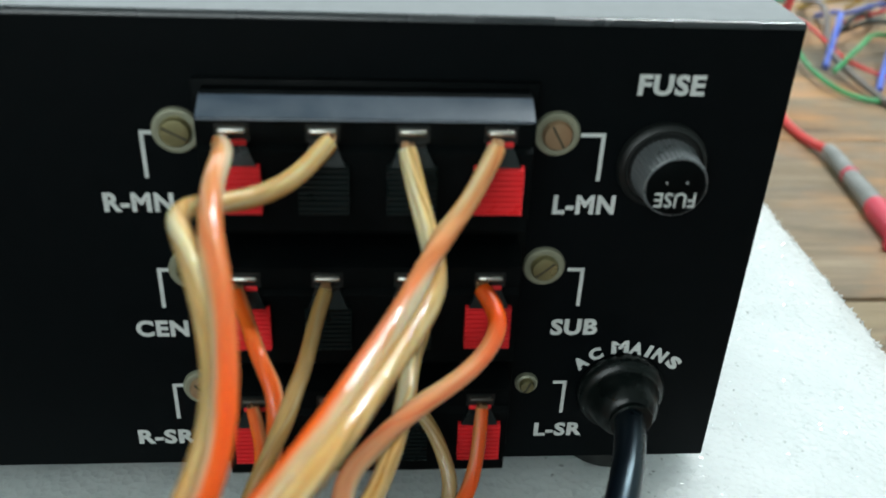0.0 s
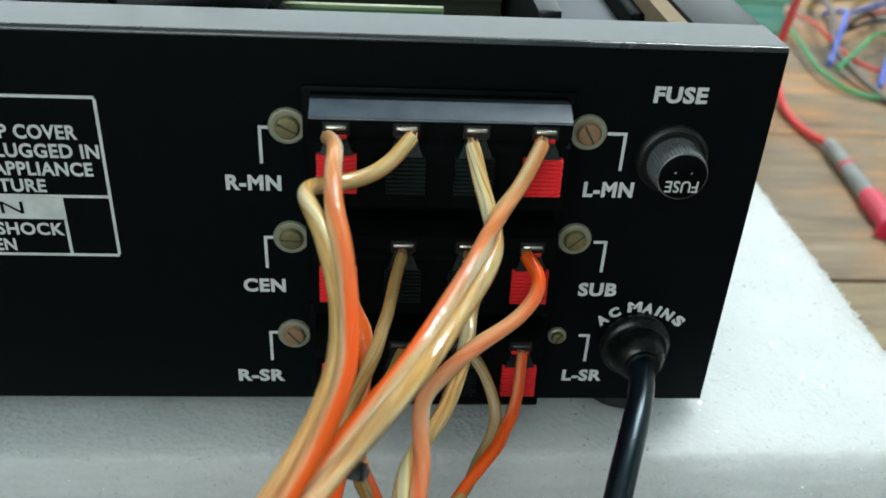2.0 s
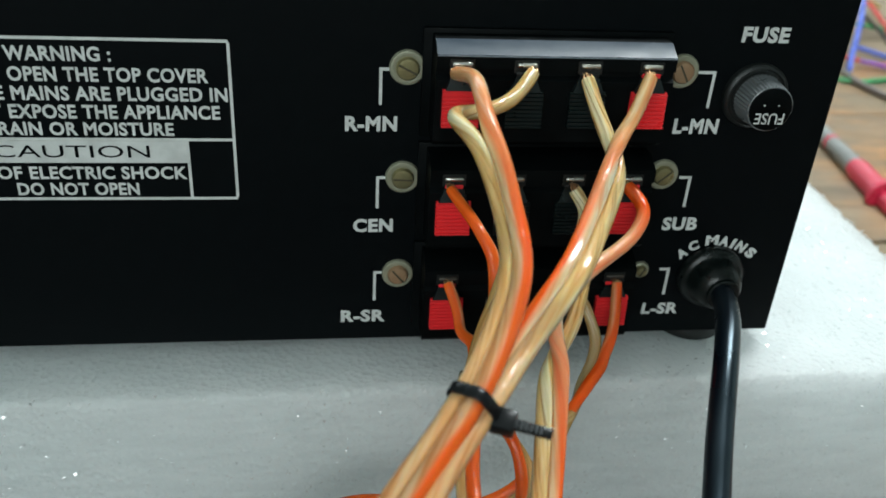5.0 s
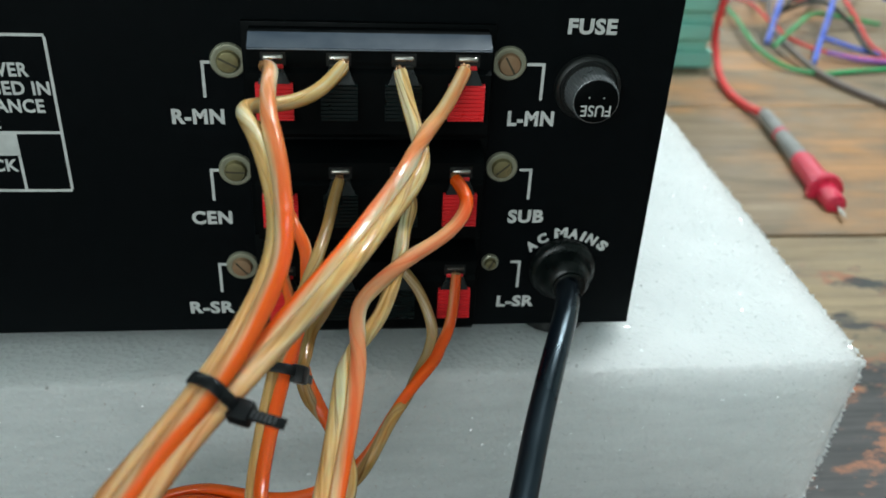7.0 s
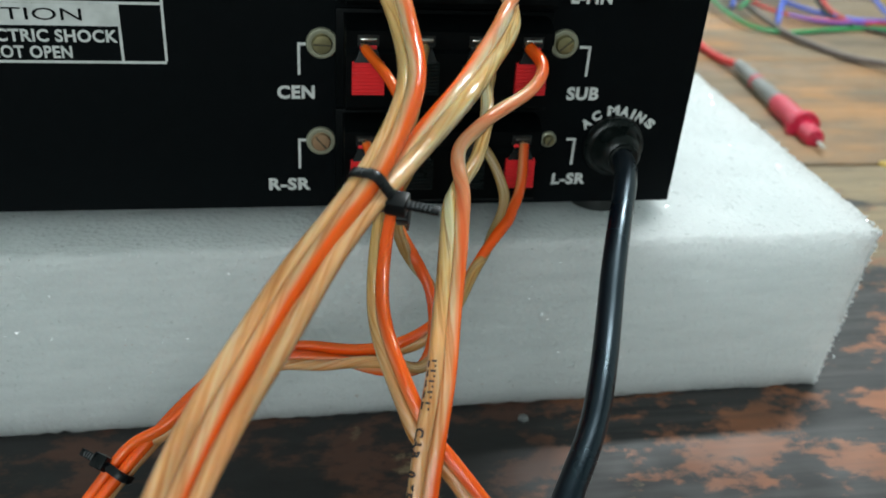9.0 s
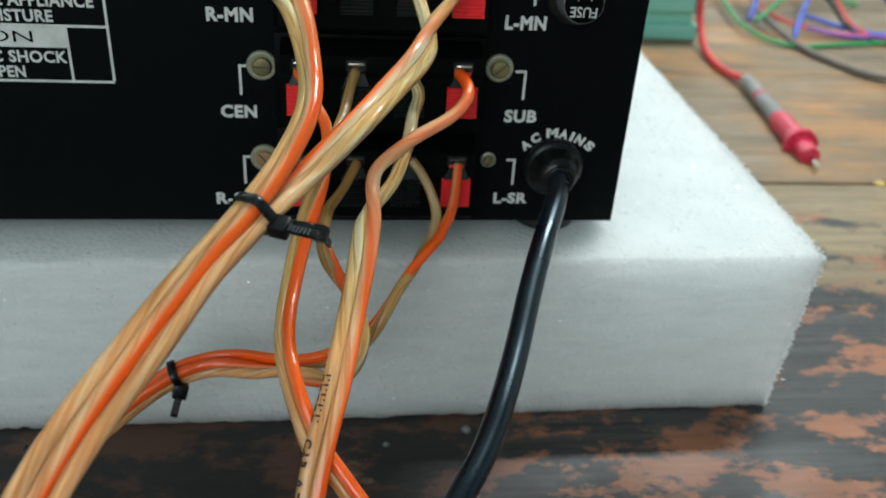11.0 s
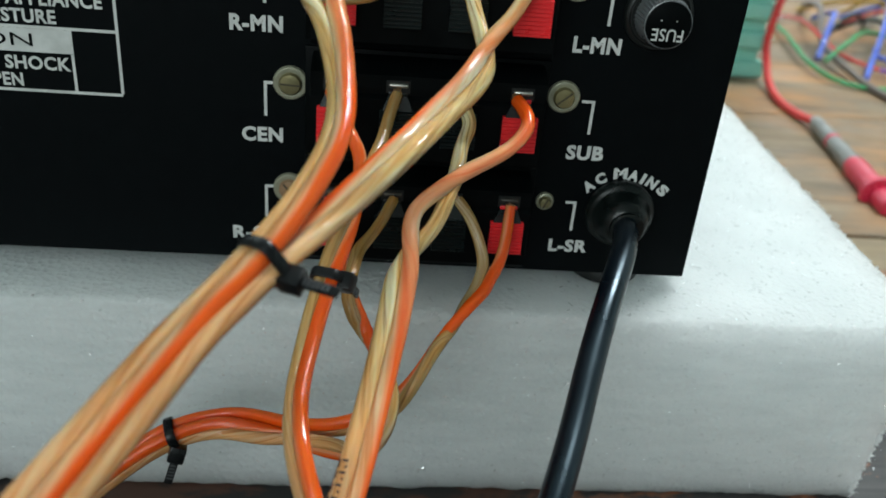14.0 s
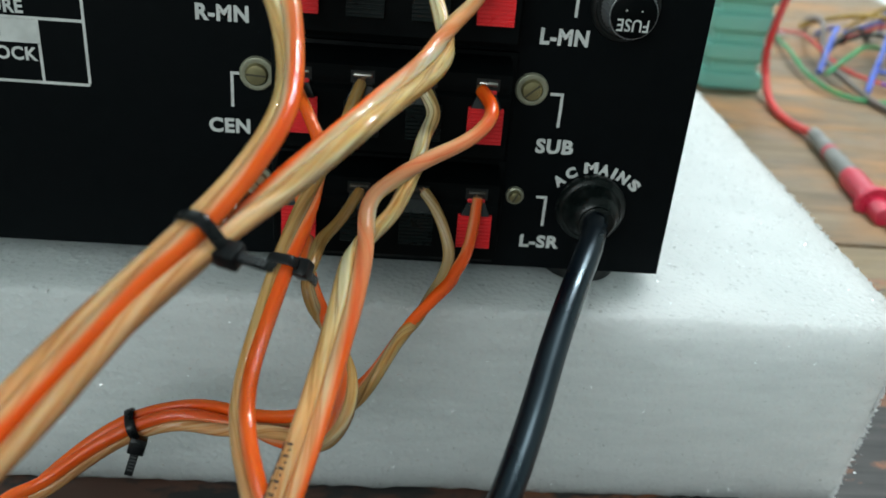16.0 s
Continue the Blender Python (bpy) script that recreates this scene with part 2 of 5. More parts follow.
def wood_material(name, dark, mid, light, paint):
    """Boards with the grain along x; paint is the share that is still covered by worn black and red paint."""
    m = material(name, mid, 0.6)
    n = Nodes(m)
    info = n.node("ShaderNodeObjectInfo")
    geo = n.node("ShaderNodeNewGeometry")
    shift = n.node("ShaderNodeVectorMath")
    shift.operation = "ADD"
    n.link(geo.outputs["Position"], shift.inputs[0])
    n.link(info.outputs["Random"], shift.inputs[1])

    def mapped(sx, sy, sz):
        mp = n.node("ShaderNodeMapping")
        mp.inputs["Scale"].default_value = (sx, sy, sz)
        n.link(shift.outputs[0], mp.inputs["Vector"])
        return mp.outputs["Vector"]

    grain, streak = n.noise(mapped(9, 160, 60), 1.6, 8, 0.65), n.noise(mapped(5, 22, 10), 1.5, 7, 0.62)
    wear, patch = n.noise(mapped(26, 42, 40), 1.0, 8, 0.68), n.noise(mapped(34, 56, 40), 1.0, 10, 0.68)
    rubbed_bare, crack = n.noise(mapped(7, 15, 12), 1.0, 5, 0.6), n.noise(mapped(11, 95, 60), 1.0, 5, 0.6)
    wood = n.ramp(streak, (0.3, dark), (0.5, mid), (0.7, light))
    wood = n.mix(n.ramp(rubbed_bare, (0.5, (0, 0, 0)), (0.62, (0.85,) * 3)), wood, (0.5, 0.235, 0.08))  # fresh orange wood where the grey skin is gone
    wood = n.mix(n.ramp(grain, (0.38, (0, 0, 0)), (0.7, (0.75,) * 3)), wood, tuple(0.5 * c for c in mid))
    wood = n.mix(n.ramp(crack, (0.6, (0, 0, 0)), (0.68, (0.8,) * 3)), wood, (0.05, 0.035, 0.022))
    if paint:
        black = n.mix(n.ramp(grain, (0.4, (0, 0, 0)), (0.75, (1, 1, 1))), (0.017, 0.017, 0.018), (0.07, 0.066, 0.064))
        red = n.mix(n.ramp(grain, (0.4, (0, 0, 0)), (0.75, (1, 1, 1))), (0.34, 0.125, 0.057), (0.21, 0.092, 0.05))
        sx = n.node("ShaderNodeSeparateXYZ")
        n.link(geo.outputs["Position"], sx.inputs[0])
        rough = n.node("ShaderNodeMath")
        rough.operation = "MULTIPLY_ADD"
        n.link(n.noise(mapped(14, 14, 14), 1.0, 3), rough.inputs[0])
        rough.inputs[1].default_value = 0.3
        n.link(sx.outputs[0], rough.inputs[2])
        pale_right = n.ramp(rough.outputs[0], (0.09, (0.1,) * 3), (0.19, (1, 1, 1)))  # paler towards +x; the dark left holds black paint and painted-in shade
        flake = n.ramp(patch, (0.505, (0, 0, 0)), (0.57, (1, 1, 1)))
        cover = n.mix(pale_right, n.mix(n.mix(1.0, flake, (0.3, 0.3, 0.3), "MULTIPLY"), (0.009, 0.0085, 0.008), (0.13, 0.045, 0.025)), n.mix(flake, black, red))
        worn = wear
        if paint < 0.5:  # the paint is worn off towards the back edge of the board
            back = n.node("ShaderNodeMapRange")
            n.link(sx.outputs[1], back.inputs["Value"])
            for key, value in (("From Min", -0.01), ("From Max", 0.125), ("To Min", -0.06), ("To Max", 0.26)):
                back.inputs[key].default_value = value
            add = n.node("ShaderNodeMath")
            n.link(wear, add.inputs[0])
            n.link(back.outputs[0], add.inputs[1])
            worn = add.outputs[0]
        wood = n.mix(n.ramp(worn, (0.60, (0, 0, 0)), (0.67, (1, 1, 1))), cover, n.mix(0.5 if paint > 0.5 else 0.1, wood, (0.1, 0.08, 0.06)))
    n.link(wood, n.bsdf.inputs["Base Color"])
    n.link(n.ramp(wear, (0.35, (0.42,) * 3), (0.65, (0.7,) * 3)), n.bsdf.inputs["Roughness"])
    n.bump(n.mix(0.5, grain, wear), 0.5, 0.0006)
    return m


M_WOOD_BACK = wood_material("bare brown boards", (0.13, 0.095, 0.06), (0.26, 0.185, 0.112), (0.35, 0.26, 0.165), 0)
M_WOOD_MID = wood_material("half bare boards", (0.17, 0.125, 0.075), (0.32, 0.235, 0.135), (0.45, 0.33, 0.18), 0.3)
M_WOOD_FRONT = wood_material("painted worn boards", (0.12, 0.08, 0.05), (0.2, 0.13, 0.08), (0.3, 0.2, 0.12), 0.8)


def cable_nodes(m):
    """Noise laid along a cable: u of the map runs along it, v round it from the seam with its twin."""
    n = Nodes(m)
    uv = n.node("ShaderNodeUVMap")
    uv.uv_map = "map"
    sep = n.node("ShaderNodeSeparateXYZ")
    n.link(uv.outputs["UV"], sep.inputs[0])

    def maths(op, a, c, d=0.0):
        k = n.node("ShaderNodeMath")
        k.operation = op
        for socket, value in zip(k.inputs, (a, c, d)):
            if isinstance(value, (int, float)):
                socket.default_value = value
            else:
                n.link(value, socket)
        return k.outputs[0]

    info = n.node("ShaderNodeObjectInfo")
    along, turn = sep.outputs["X"], sep.outputs["Y"]

    def lay(twist, fine, pace):
        comb = n.node("ShaderNodeCombineXYZ")
        n.link(maths("MULTIPLY", along, pace), comb.inputs[0])
        n.link(maths("MULTIPLY", maths("MULTIPLY_ADD", along, twist, turn), fine), comb.inputs[1])
        n.link(info.outputs["Random"], comb.inputs[2])
        return n.noise(comb.outputs[0], 1.0, 3, 0.6)

    return n, along, turn, maths, lay


def strand_material():
    """Twisted bright copper and brass coloured strands."""
    m = material("golden strands", (0.8, 0.5, 0.2), 0.3, 0.0, 0.0, 0.8)
    n, along, turn, maths, lay = cable_nodes(m)
    strand, broad = lay(28.0, 13.0, 25.0), lay(28.0, 4.0, 12.0)
    col = n.ramp(broad, (0.34, (0.62, 0.34, 0.12)), (0.43, (0.94, 0.6, 0.26)), (0.53, (1.0, 0.78, 0.44)), (0.62, (1.0, 0.94, 0.74)))
    n.link(n.mix(n.ramp(strand, (0.34, (0.7,) * 3), (0.44, (0, 0, 0))), col, (0.3, 0.14, 0.035)), n.bsdf.inputs["Base Color"])
    n.link(n.ramp(broad, (0.35, (0.5,) * 3), (0.65, (0.28,) * 3)), n.bsdf.inputs["Roughness"])
    n.bump(strand, 0.9, 0.0003)
    return m


def core_material(name, orange, pale=0.0, bare=1.0, shade_brown=0.0):
    """Clear or orange tinted insulation through which the strands show; orange is half the share of the round that is
    tinted, bare how much of the tint is left at the stripped end (over 1: deeper there), the last how far shade browns
    the clear insulation."""
    m = material(name, (0.8, 0.7, 0.5), 0.2, 0.0, 0.0, 0.5)
    n, along, turn, maths, lay = cable_nodes(m)
    broad, milk, thread = lay(3.0, 4.0, 18.0), lay(1.0, 3.0, 45.0), lay(14.0, 13.0, 30.0)
    fleck = n.noise(n.coords(), 700.0, 3)
    clear = n.node("ShaderNodeBsdfTransparent")
    mix = n.node("ShaderNodeMixShader")
    cream = n.ramp(broad, (0.34, (0.56, 0.25, 0.06)), (0.44, (0.86, 0.48, 0.16)), (0.53, (0.98, 0.66, 0.28)), (0.61, (1.0, 0.87, 0.56)))
    cream = n.mix(n.ramp(thread, (0.37, (0.75,) * 3), (0.47, (0, 0, 0))), cream, (0.3, 0.14, 0.035))
    cream = n.mix(n.ramp(thread, (0.56, (0, 0, 0)), (0.66, (0.4,) * 3)), cream, (1.0, 0.8, 0.42))
    # away from its end the insulation takes on a peach tint
    away = n.ramp(maths("MULTIPLY", along, 5.0), (0.26, (0, 0, 0)), (0.44, (0.85,) * 3))
    peach = n.ramp(thread, (0.36, (0.68, 0.25, 0.08)), (0.5, (0.94, 0.43, 0.19)), (0.64, (1.0, 0.62, 0.35)))
    cream = n.mix(away, cream, peach)
    cream = n.mix(n.ramp(maths("MULTIPLY", along, 10.0), (0.3, (shade_brown,) * 3), (0.55, (0.2 * shade_brown,) * 3)), cream, (0.34, 0.19, 0.05)) if shade_brown else cream
    haze = n.ramp(milk, (0.38, (0.5,) * 3), (0.62, (0.8,) * 3))
    if orange:
        deep = n.mix(n.ramp(broad, (0.35, (0, 0, 0)), (0.7, (1, 1, 1))), (0.96, 0.095, 0.005), (1.0, 0.155, 0.016))
        pink = n.ramp(broad, (0.36, (0.84, 0.42, 0.16)), (0.5, (0.98, 0.62, 0.31)), (0.6, (1.0, 0.85, 0.58)))
        w = orange
        slow = lay(0.0, 0.4, 24.0)
        v = maths("MULTIPLY_ADD", slow, 0.3, maths("MULTIPLY_ADD", broad, 0.16, maths("ADD", turn, -0.23)))
        side = n.ramp(v, (0.0, (pale,) * 3), (0.5 - w - 0.07, (pale,) * 3), (0.5 - w + 0.03, (1, 1, 1)), (0.5 + w - 0.03, (1, 1, 1)), (0.5 + w + 0.07, (pale,) * 3))
        if bare < 1:
            side = n.mix(1.0, side, n.ramp(maths("MULTIPLY", along, 16.0), (0.15, (bare,) * 3), (0.75, (1, 1, 1))), "MULTIPLY")
        elif bare > 1:
            side = n.mix(1.0, side, n.ramp(maths("MULTIPLY", along, 30.0), (0.2, (1, 1, 1)), (0.75, (0, 0, 0))), "LIGHTEN")
            worn = n.ramp(maths("MULTIPLY", along, 8.0), (0.05, (0, 0, 0)), (0.13, (0.8,) * 3), (0.36, (0.8,) * 3), (0.55, (0, 0, 0)))
            worn = n.mix(1.0, worn, n.ramp(broad, (0.36, (0.35,) * 3), (0.56, (1, 1, 1))), "MULTIPLY")
            deep = n.mix(worn, deep, (1.0, 0.5, 0.26))
        pink = n.mix(n.ramp(thread, (0.38, (0.6,) * 3), (0.5, (0, 0, 0))), pink, (0.85, 0.32, 0.1))
        pink = n.mix(away, pink, peach)
        n.link(n.mix(side, pink, deep), n.bsdf.inputs["Base Color"])
        n.link(n.mix(side, haze, n.ramp(milk, (0.38, (0.78,) * 3), (0.62, (0.95,) * 3))), mix.inputs[0])
        n.link(n.mix(side, (1.0, 0.86, 0.74), (1.0, 0.45, 0.15)), clear.inputs["Color"])
    else:
        n.link(cream, n.bsdf.inputs["Base Color"])
        n.link(haze, mix.inputs[0])
        clear.inputs["Color"].default_value = (0.8, 0.62, 0.4, 1) if shade_brown else (1.0, 0.93, 0.76, 1)
    n.link(n.ramp(fleck, (0.38, (0.12,) * 3), (0.62, (0.4,) * 3)), n.bsdf.inputs["Roughness"])
    n.bump(n.mix(0.22, n.mix(0.5, broad, thread), fleck), 0.75, 0.0004)
    n.link(clear.outputs[0], mix.inputs[1])
    n.link(n.bsdf.outputs[0], mix.inputs[2])
    gloss, sheen, top = n.node("ShaderNodeBsdfGlossy"), n.node("ShaderNodeFresnel", IOR=1.55), n.node("ShaderNodeMixShader")
    n.link(n.ramp(fleck, (0.38, (0.08,) * 3), (0.62, (0.24,) * 3)), gloss.inputs["Roughness"])
    for bump in [k for k in n.tree.nodes if k.bl_idname == "ShaderNodeBump"]:
        n.link(bump.outputs[0], gloss.inputs["Normal"])
        n.link(bump.outputs[0], sheen.inputs["Normal"])
    n.link(sheen.outputs[0], top.inputs[0])
    n.link(mix.outputs[0], top.inputs[1])
    n.link(gloss.outputs[0], top.inputs[2])
    n.link(top.outputs[0], n.tree.nodes["Material Output"].inputs["Surface"])
    b = n.bsdf
    b.inputs["Specular IOR Level"].default_value = 0.0
    b.inputs["Subsurface Weight"].default_value = 0.5
    b.inputs["Subsurface Radius"].default_value = (1.0, 0.7, 0.4)
    b.inputs["Subsurface Scale"].default_value = 0.0015
    return m


M_STRANDS = strand_material()
M_GOLD = core_material("clear insulation over gold strands", 0)
# browner copy for the cables near the panel: their shade is in the colour
M_GOLD_SHADE = core_material("clear insulation over gold strands, browned for shade", 0, shade_brown=0.6)
M_ORANGE = core_material("pale orange tinted insulation", 0.21, 0.03, 0.25)
M_ORANGE_PALE = core_material("faint orange tinted insulation", 0.25, 0.1, 2.0)
# deeper orange copy for the same shaded cables
M_ORANGE_SHADE = core_material("orange tinted insulation, deepened for shade", 0.3, 0.55)


# ---- building helpers ----
def thing(name, at, label, category, group="", kind=""):
    ob = new(name)
    ob.empty_display_size = 0.01
    ob.location = [c * MM for c in at]
    return tagged(ob, label, category, group, kind)


def mesh_of(bm, mat, name, smooth=40):
    me = bpy.data.meshes.new(name)
    bm.to_mesh(me)
    bm.free()
    me.materials.append(mat)
    if smooth:
        me.shade_smooth()
        me.set_sharp_from_angle(angle=radians(smooth))
    return me


def under(ob, parent):
    ob.parent = parent
    base = Vector()
    p = parent
    while p is not None:
        base += p.location
        p = p.parent
    ob.location = -base
    return ob


def part(name, bm, mat, parent, label="", smooth=40):
    """One mesh in world millimetres, hung under a thing or a part."""
    ob = under(new(name, mesh_of(bm, mat, name, smooth)), parent)
    return tagged(ob, label)


def structure(name, bm, mat, label, category, smooth=40):
    return tagged(new(name, mesh_of(bm, mat, name, smooth)), label, category, "", "structure")


def box(bm, x0, x1, y0, y1, z0, z1, bevel=0.0, seg=2):
    vs = [bm.verts.new((x * MM, y * MM, z * MM)) for x in (x0, x1) for y in (y0, y1) for z in (z0, z1)]
    fs = [bm.faces.new([vs[i] for i in f]) for f in ((0, 1, 3, 2), (4, 6, 7, 5), (0, 4, 5, 1), (2, 3, 7, 6), (0, 2, 6, 4), (1, 5, 7, 3))]
    if bevel:
        es = list({e for f in fs for e in f.edges})
        bmesh.ops.bevel(bm, geom=es, offset=bevel * MM, segments=seg, affect="EDGES", profile=0.5)
    return bm


def prism(bm, profile, x0, x1, bevel=0.0):
    """A (y, z) profile drawn out along x."""
    a = [bm.verts.new((x0 * MM, y * MM, z * MM)) for y, z in profile]
    b = [bm.verts.new((x1 * MM, y * MM, z * MM)) for y, z in profile]
    k = len(profile)
    fs = [bm.faces.new(a), bm.faces.new(b[::-1])] + [bm.faces.new((a[i], b[i], b[(i + 1) % k], a[(i + 1) % k])) for i in range(k)]
    bmesh.ops.recalc_face_normals(bm, faces=fs)
    if bevel:
        bmesh.ops.bevel(bm, geom=list({e for f in fs for e in f.edges}), offset=bevel * MM, segments=2, affect="EDGES", profile=0.5)
    return bm


def lathe(bm, at, axis, profile, seg=32, flute=0.0):
    """A profile of (radius, distance along the axis) turned round the axis. flute: depth of the ribs on the outside."""
    turn = Vector(axis).to_track_quat("Z", "Y").to_matrix()
    rings = []
    for r, d, *ribbed in profile:
        ring = []
        for i in range(seg):
            a = 2 * math.pi * i / seg
            q = r - (flute if ribbed and i % 2 else 0)
            ring.append(bm.verts.new((Vector(at) + turn @ Vector((q * math.cos(a), q * math.sin(a), d))) * MM))
        rings.append(ring)
    for a, b in zip(rings, rings[1:]):
        for i in range(seg):
            bm.faces.new((a[i], a[(i + 1) % seg], b[(i + 1) % seg], b[i]))
    bm.faces.new(rings[0][::-1])
    bm.faces.new(rings[-1])
    bmesh.ops.recalc_face_normals(bm, faces=bm.faces[:])
    return bm


def curve(points, n=7):
    """A smooth line through the points."""
    p = [Vector(q) for q in points]
    p = [2 * p[0] - p[1], *p, 2 * p[-1] - p[-2]]
    out = []
    for a, b, c, d in zip(p, p[1:], p[2:], p[3:]):
        for k in range(n):
            u = k / n
            out.append(0.5 * (2 * b + (c - a) * u + (2 * a - 5 * b + 4 * c - d) * u * u + (3 * b - a - 3 * c + d) * u ** 3))
    return out + [p[-2]]


def eased(line, rounds=6):
    """The same line with small kinks taken out."""
    for _ in range(rounds):
        line = [line[0]] + [0.25 * a + 0.5 * b + 0.25 * c for a, b, c in zip(line, line[1:], line[2:])] + [line[-1]]
    return line


def tube(bm, line, radius, seg=14, partner=None, taper=None):
    """A round tube along a line, with a map: u along it in metres, v round it. v = 0 looks at the partner line, where there is one."""
    uv = bm.loops.layers.uv.new("map")
    side, rings, run, length = None, [], [], 0.0
    thick = [radius] * len(line)
    if partner:  # the cores of a flat cable swell until they touch
        gaps = [min((q - p).length for q in partner) for p in line]
        thick = [max(radius, min(g / 2 + 0.06, radius * 1.12)) if g < 4.0 else radius for g in gaps]
        joined = [max(0.0, min(1.0, (4.4 - g) / 1.2)) for g in gaps]
        for _ in range(8):
            thick = [thick[0]] + [(a + 2 * c + d) / 4 for a, c, d in zip(thick, thick[1:], thick[2:])] + [thick[-1]]
            joined = [joined[0]] + [(a + 2 * c + d) / 4 for a, c, d in zip(joined, joined[1:], joined[2:])] + [joined[-1]]
    for i, p in enumerate(line):
        t = (line[min(i + 1, len(line) - 1)] - line[max(i - 1, 0)]).normalized()
        if partner:
            near = min(partner, key=lambda q: (q - p).length_squared)
            want = near - p
            want -= want.dot(t) * t
            want = want.normalized() if want.length > 1e-4 else side
            if side is not None:
                s = side - side.dot(t) * t
                pull = 0.08 + 0.4 * joined[i]
                want = ((1 - pull) * s.normalized() + pull * want).normalized()
            side = want
        elif side is None:
            side = t.orthogonal().normalized()
        else:
            side = (side - side.dot(t) * t).normalized()
        up = t.cross(side)
        r = thick[i] * (taper(i / (len(line) - 1)) if taper else 1)
        blend = joined[i] if partner else 0.0  # squarer towards its twin, where the two cores are one ribbon
        ring = []
        for k in range(seg):
            ca, sa = math.cos(2 * math.pi * k / seg), math.sin(2 * math.pi * k / seg)
            e = 1.0 - (0.45 if ca > 0 else 0.1) * blend
            ring.append(bm.verts.new((p + r * math.copysign(abs(ca) ** e, ca) * side + min(r, radius) * math.copysign(abs(sa) ** e, sa) * up) * MM))
        rings.append(ring)
        length += (p - line[i - 1]).length * MM if i else 0
        run.append(length)
    for i in range(len(rings) - 1):
        for k in range(seg):
            f = bm.faces.new((rings[i][k], rings[i][(k + 1) % seg], rings[i + 1][(k + 1) % seg], rings[i + 1][k]))
            for loop, (u, v) in zip(f.loops, ((run[i], k), (run[i], k + 1), (run[i + 1], k + 1), (run[i + 1], k))):
                loop[uv].uv = (u, v / seg)
    bm.faces.new(rings[0][::-1])
    bm.faces.new(rings[-1])
    return bm


def tube_part(name, points, radius, mat, parent, label="", seg=12, n=7):
    return part(name, tube(bmesh.new(), curve(points, n), radius, seg), mat, parent, label, 60)


def lettering(body, x0, x1, z0, z1, parent, y=-0.12, mat=None, bold=0.042, turned=0.0, label=""):
    """Flat print of the given words on a plane that faces -y, filling the box."""
    cu = bpy.data.curves.new("lettering", "FONT")
    cu.body, cu.size, cu.offset, cu.extrude, cu.resolution_u, cu.space_character = body, 1.0, bold, 0.0, 3, 1.0 + 2.0 * bold
    tmp = new("lettering_draft", cu)
    bpy.context.view_layer.update()
    me = bpy.data.meshes.new_from_object(tmp.evaluated_get(bpy.context.evaluated_depsgraph_get()))
    bpy.data.objects.remove(tmp)
    bpy.data.curves.remove(cu)
    xs, ys = [v.co.x for v in me.vertices], [v.co.y for v in me.vertices]
    sx, sy = (x1 - x0) / (max(xs) - min(xs)), (z1 - z0) / (max(ys) - min(ys))
    cx, cy, a = (max(xs) + min(xs)) / 2, (max(ys) + min(ys)) / 2, radians(turned)
    for v in me.vertices:
        p, q = (v.co.x - cx) * sx, (v.co.y - cy) * sy
        v.co = (((x0 + x1) / 2 + p * math.cos(a) - q * math.sin(a)) * MM, y * MM, ((z0 + z1) / 2 + p * math.sin(a) + q * math.cos(a)) * MM)
    me.materials.clear()
    me.materials.append(mat or M_PRINT)
    return tagged(under(new("lettering", me), parent), label)


# ---- room ----
def room():
    x0, x1, y0, y1, z0, z1 = -2400, 2000, -1800, 1500, -750, 1650
    structure("floor", box(bmesh.new(), x0, x1, y0, y1, z0 - 60, z0), M_FLOOR, "plain grey workshop floor", "floor")
    structure("ceiling", box(bmesh.new(), x0, x1, y0, y1, z1, z1 + 60), M_WHITEPAINT, "plain white painted ceiling", "ceiling")
    bm = bmesh.new()  # back wall with a window opening
    for b in ((x0 - 60, -1100, z0, z1), (900, x1 + 60, z0, z1), (-1100, 900, z0, 350), (-1100, 900, 1350, z1)):
        box(bm, b[0], b[1], y1, y1 + 60, b[2], b[3])
    structure("wall_north", bm, M_WHITEPAINT, "pale painted wall with a wide window opening", "wall")
    bm = bmesh.new()
    for b in ((x0 - 60, -1700, z0, z1), (-100, x1 + 60, z0, z1), (-1700, -100, z0, 400), (-1700, -100, 1500, z1)):
        box(bm, b[0], b[1], y0 - 60, y0, b[2], b[3])
    structure("wall_south", bm, M_WHITEPAINT, "pale painted wall with a window opening", "wall")
    structure("wall_west", box(bmesh.new(), x0 - 60, x0, y0, y1, z0, z1), M_WHITEPAINT, "pale painted side wall", "wall")
    structure("wall_east", box(bmesh.new(), x1, x1 + 60, y0, y1, z0, z1), M_WHITEPAINT, "pale painted side wall", "wall")
    for x, y, h in ((620, 500, 310),):
        lamp = thing("tube_light", (x, y, 1600), "white ceiling tube light, switched on", "lamp", "ceiling tube lights")
        part("housing", box(bmesh.new(), x - h, x + h, y - 35, y + 35, 1590, 1650, 6), M_WHITEPAINT, lamp)
        part("diffuser", box(bmesh.new(), x - h + 10, x + h - 10, y - 28, y + 28, 1560, 1590, 12, 3), M_LAMP, lamp, "glowing white diffuser")


room()


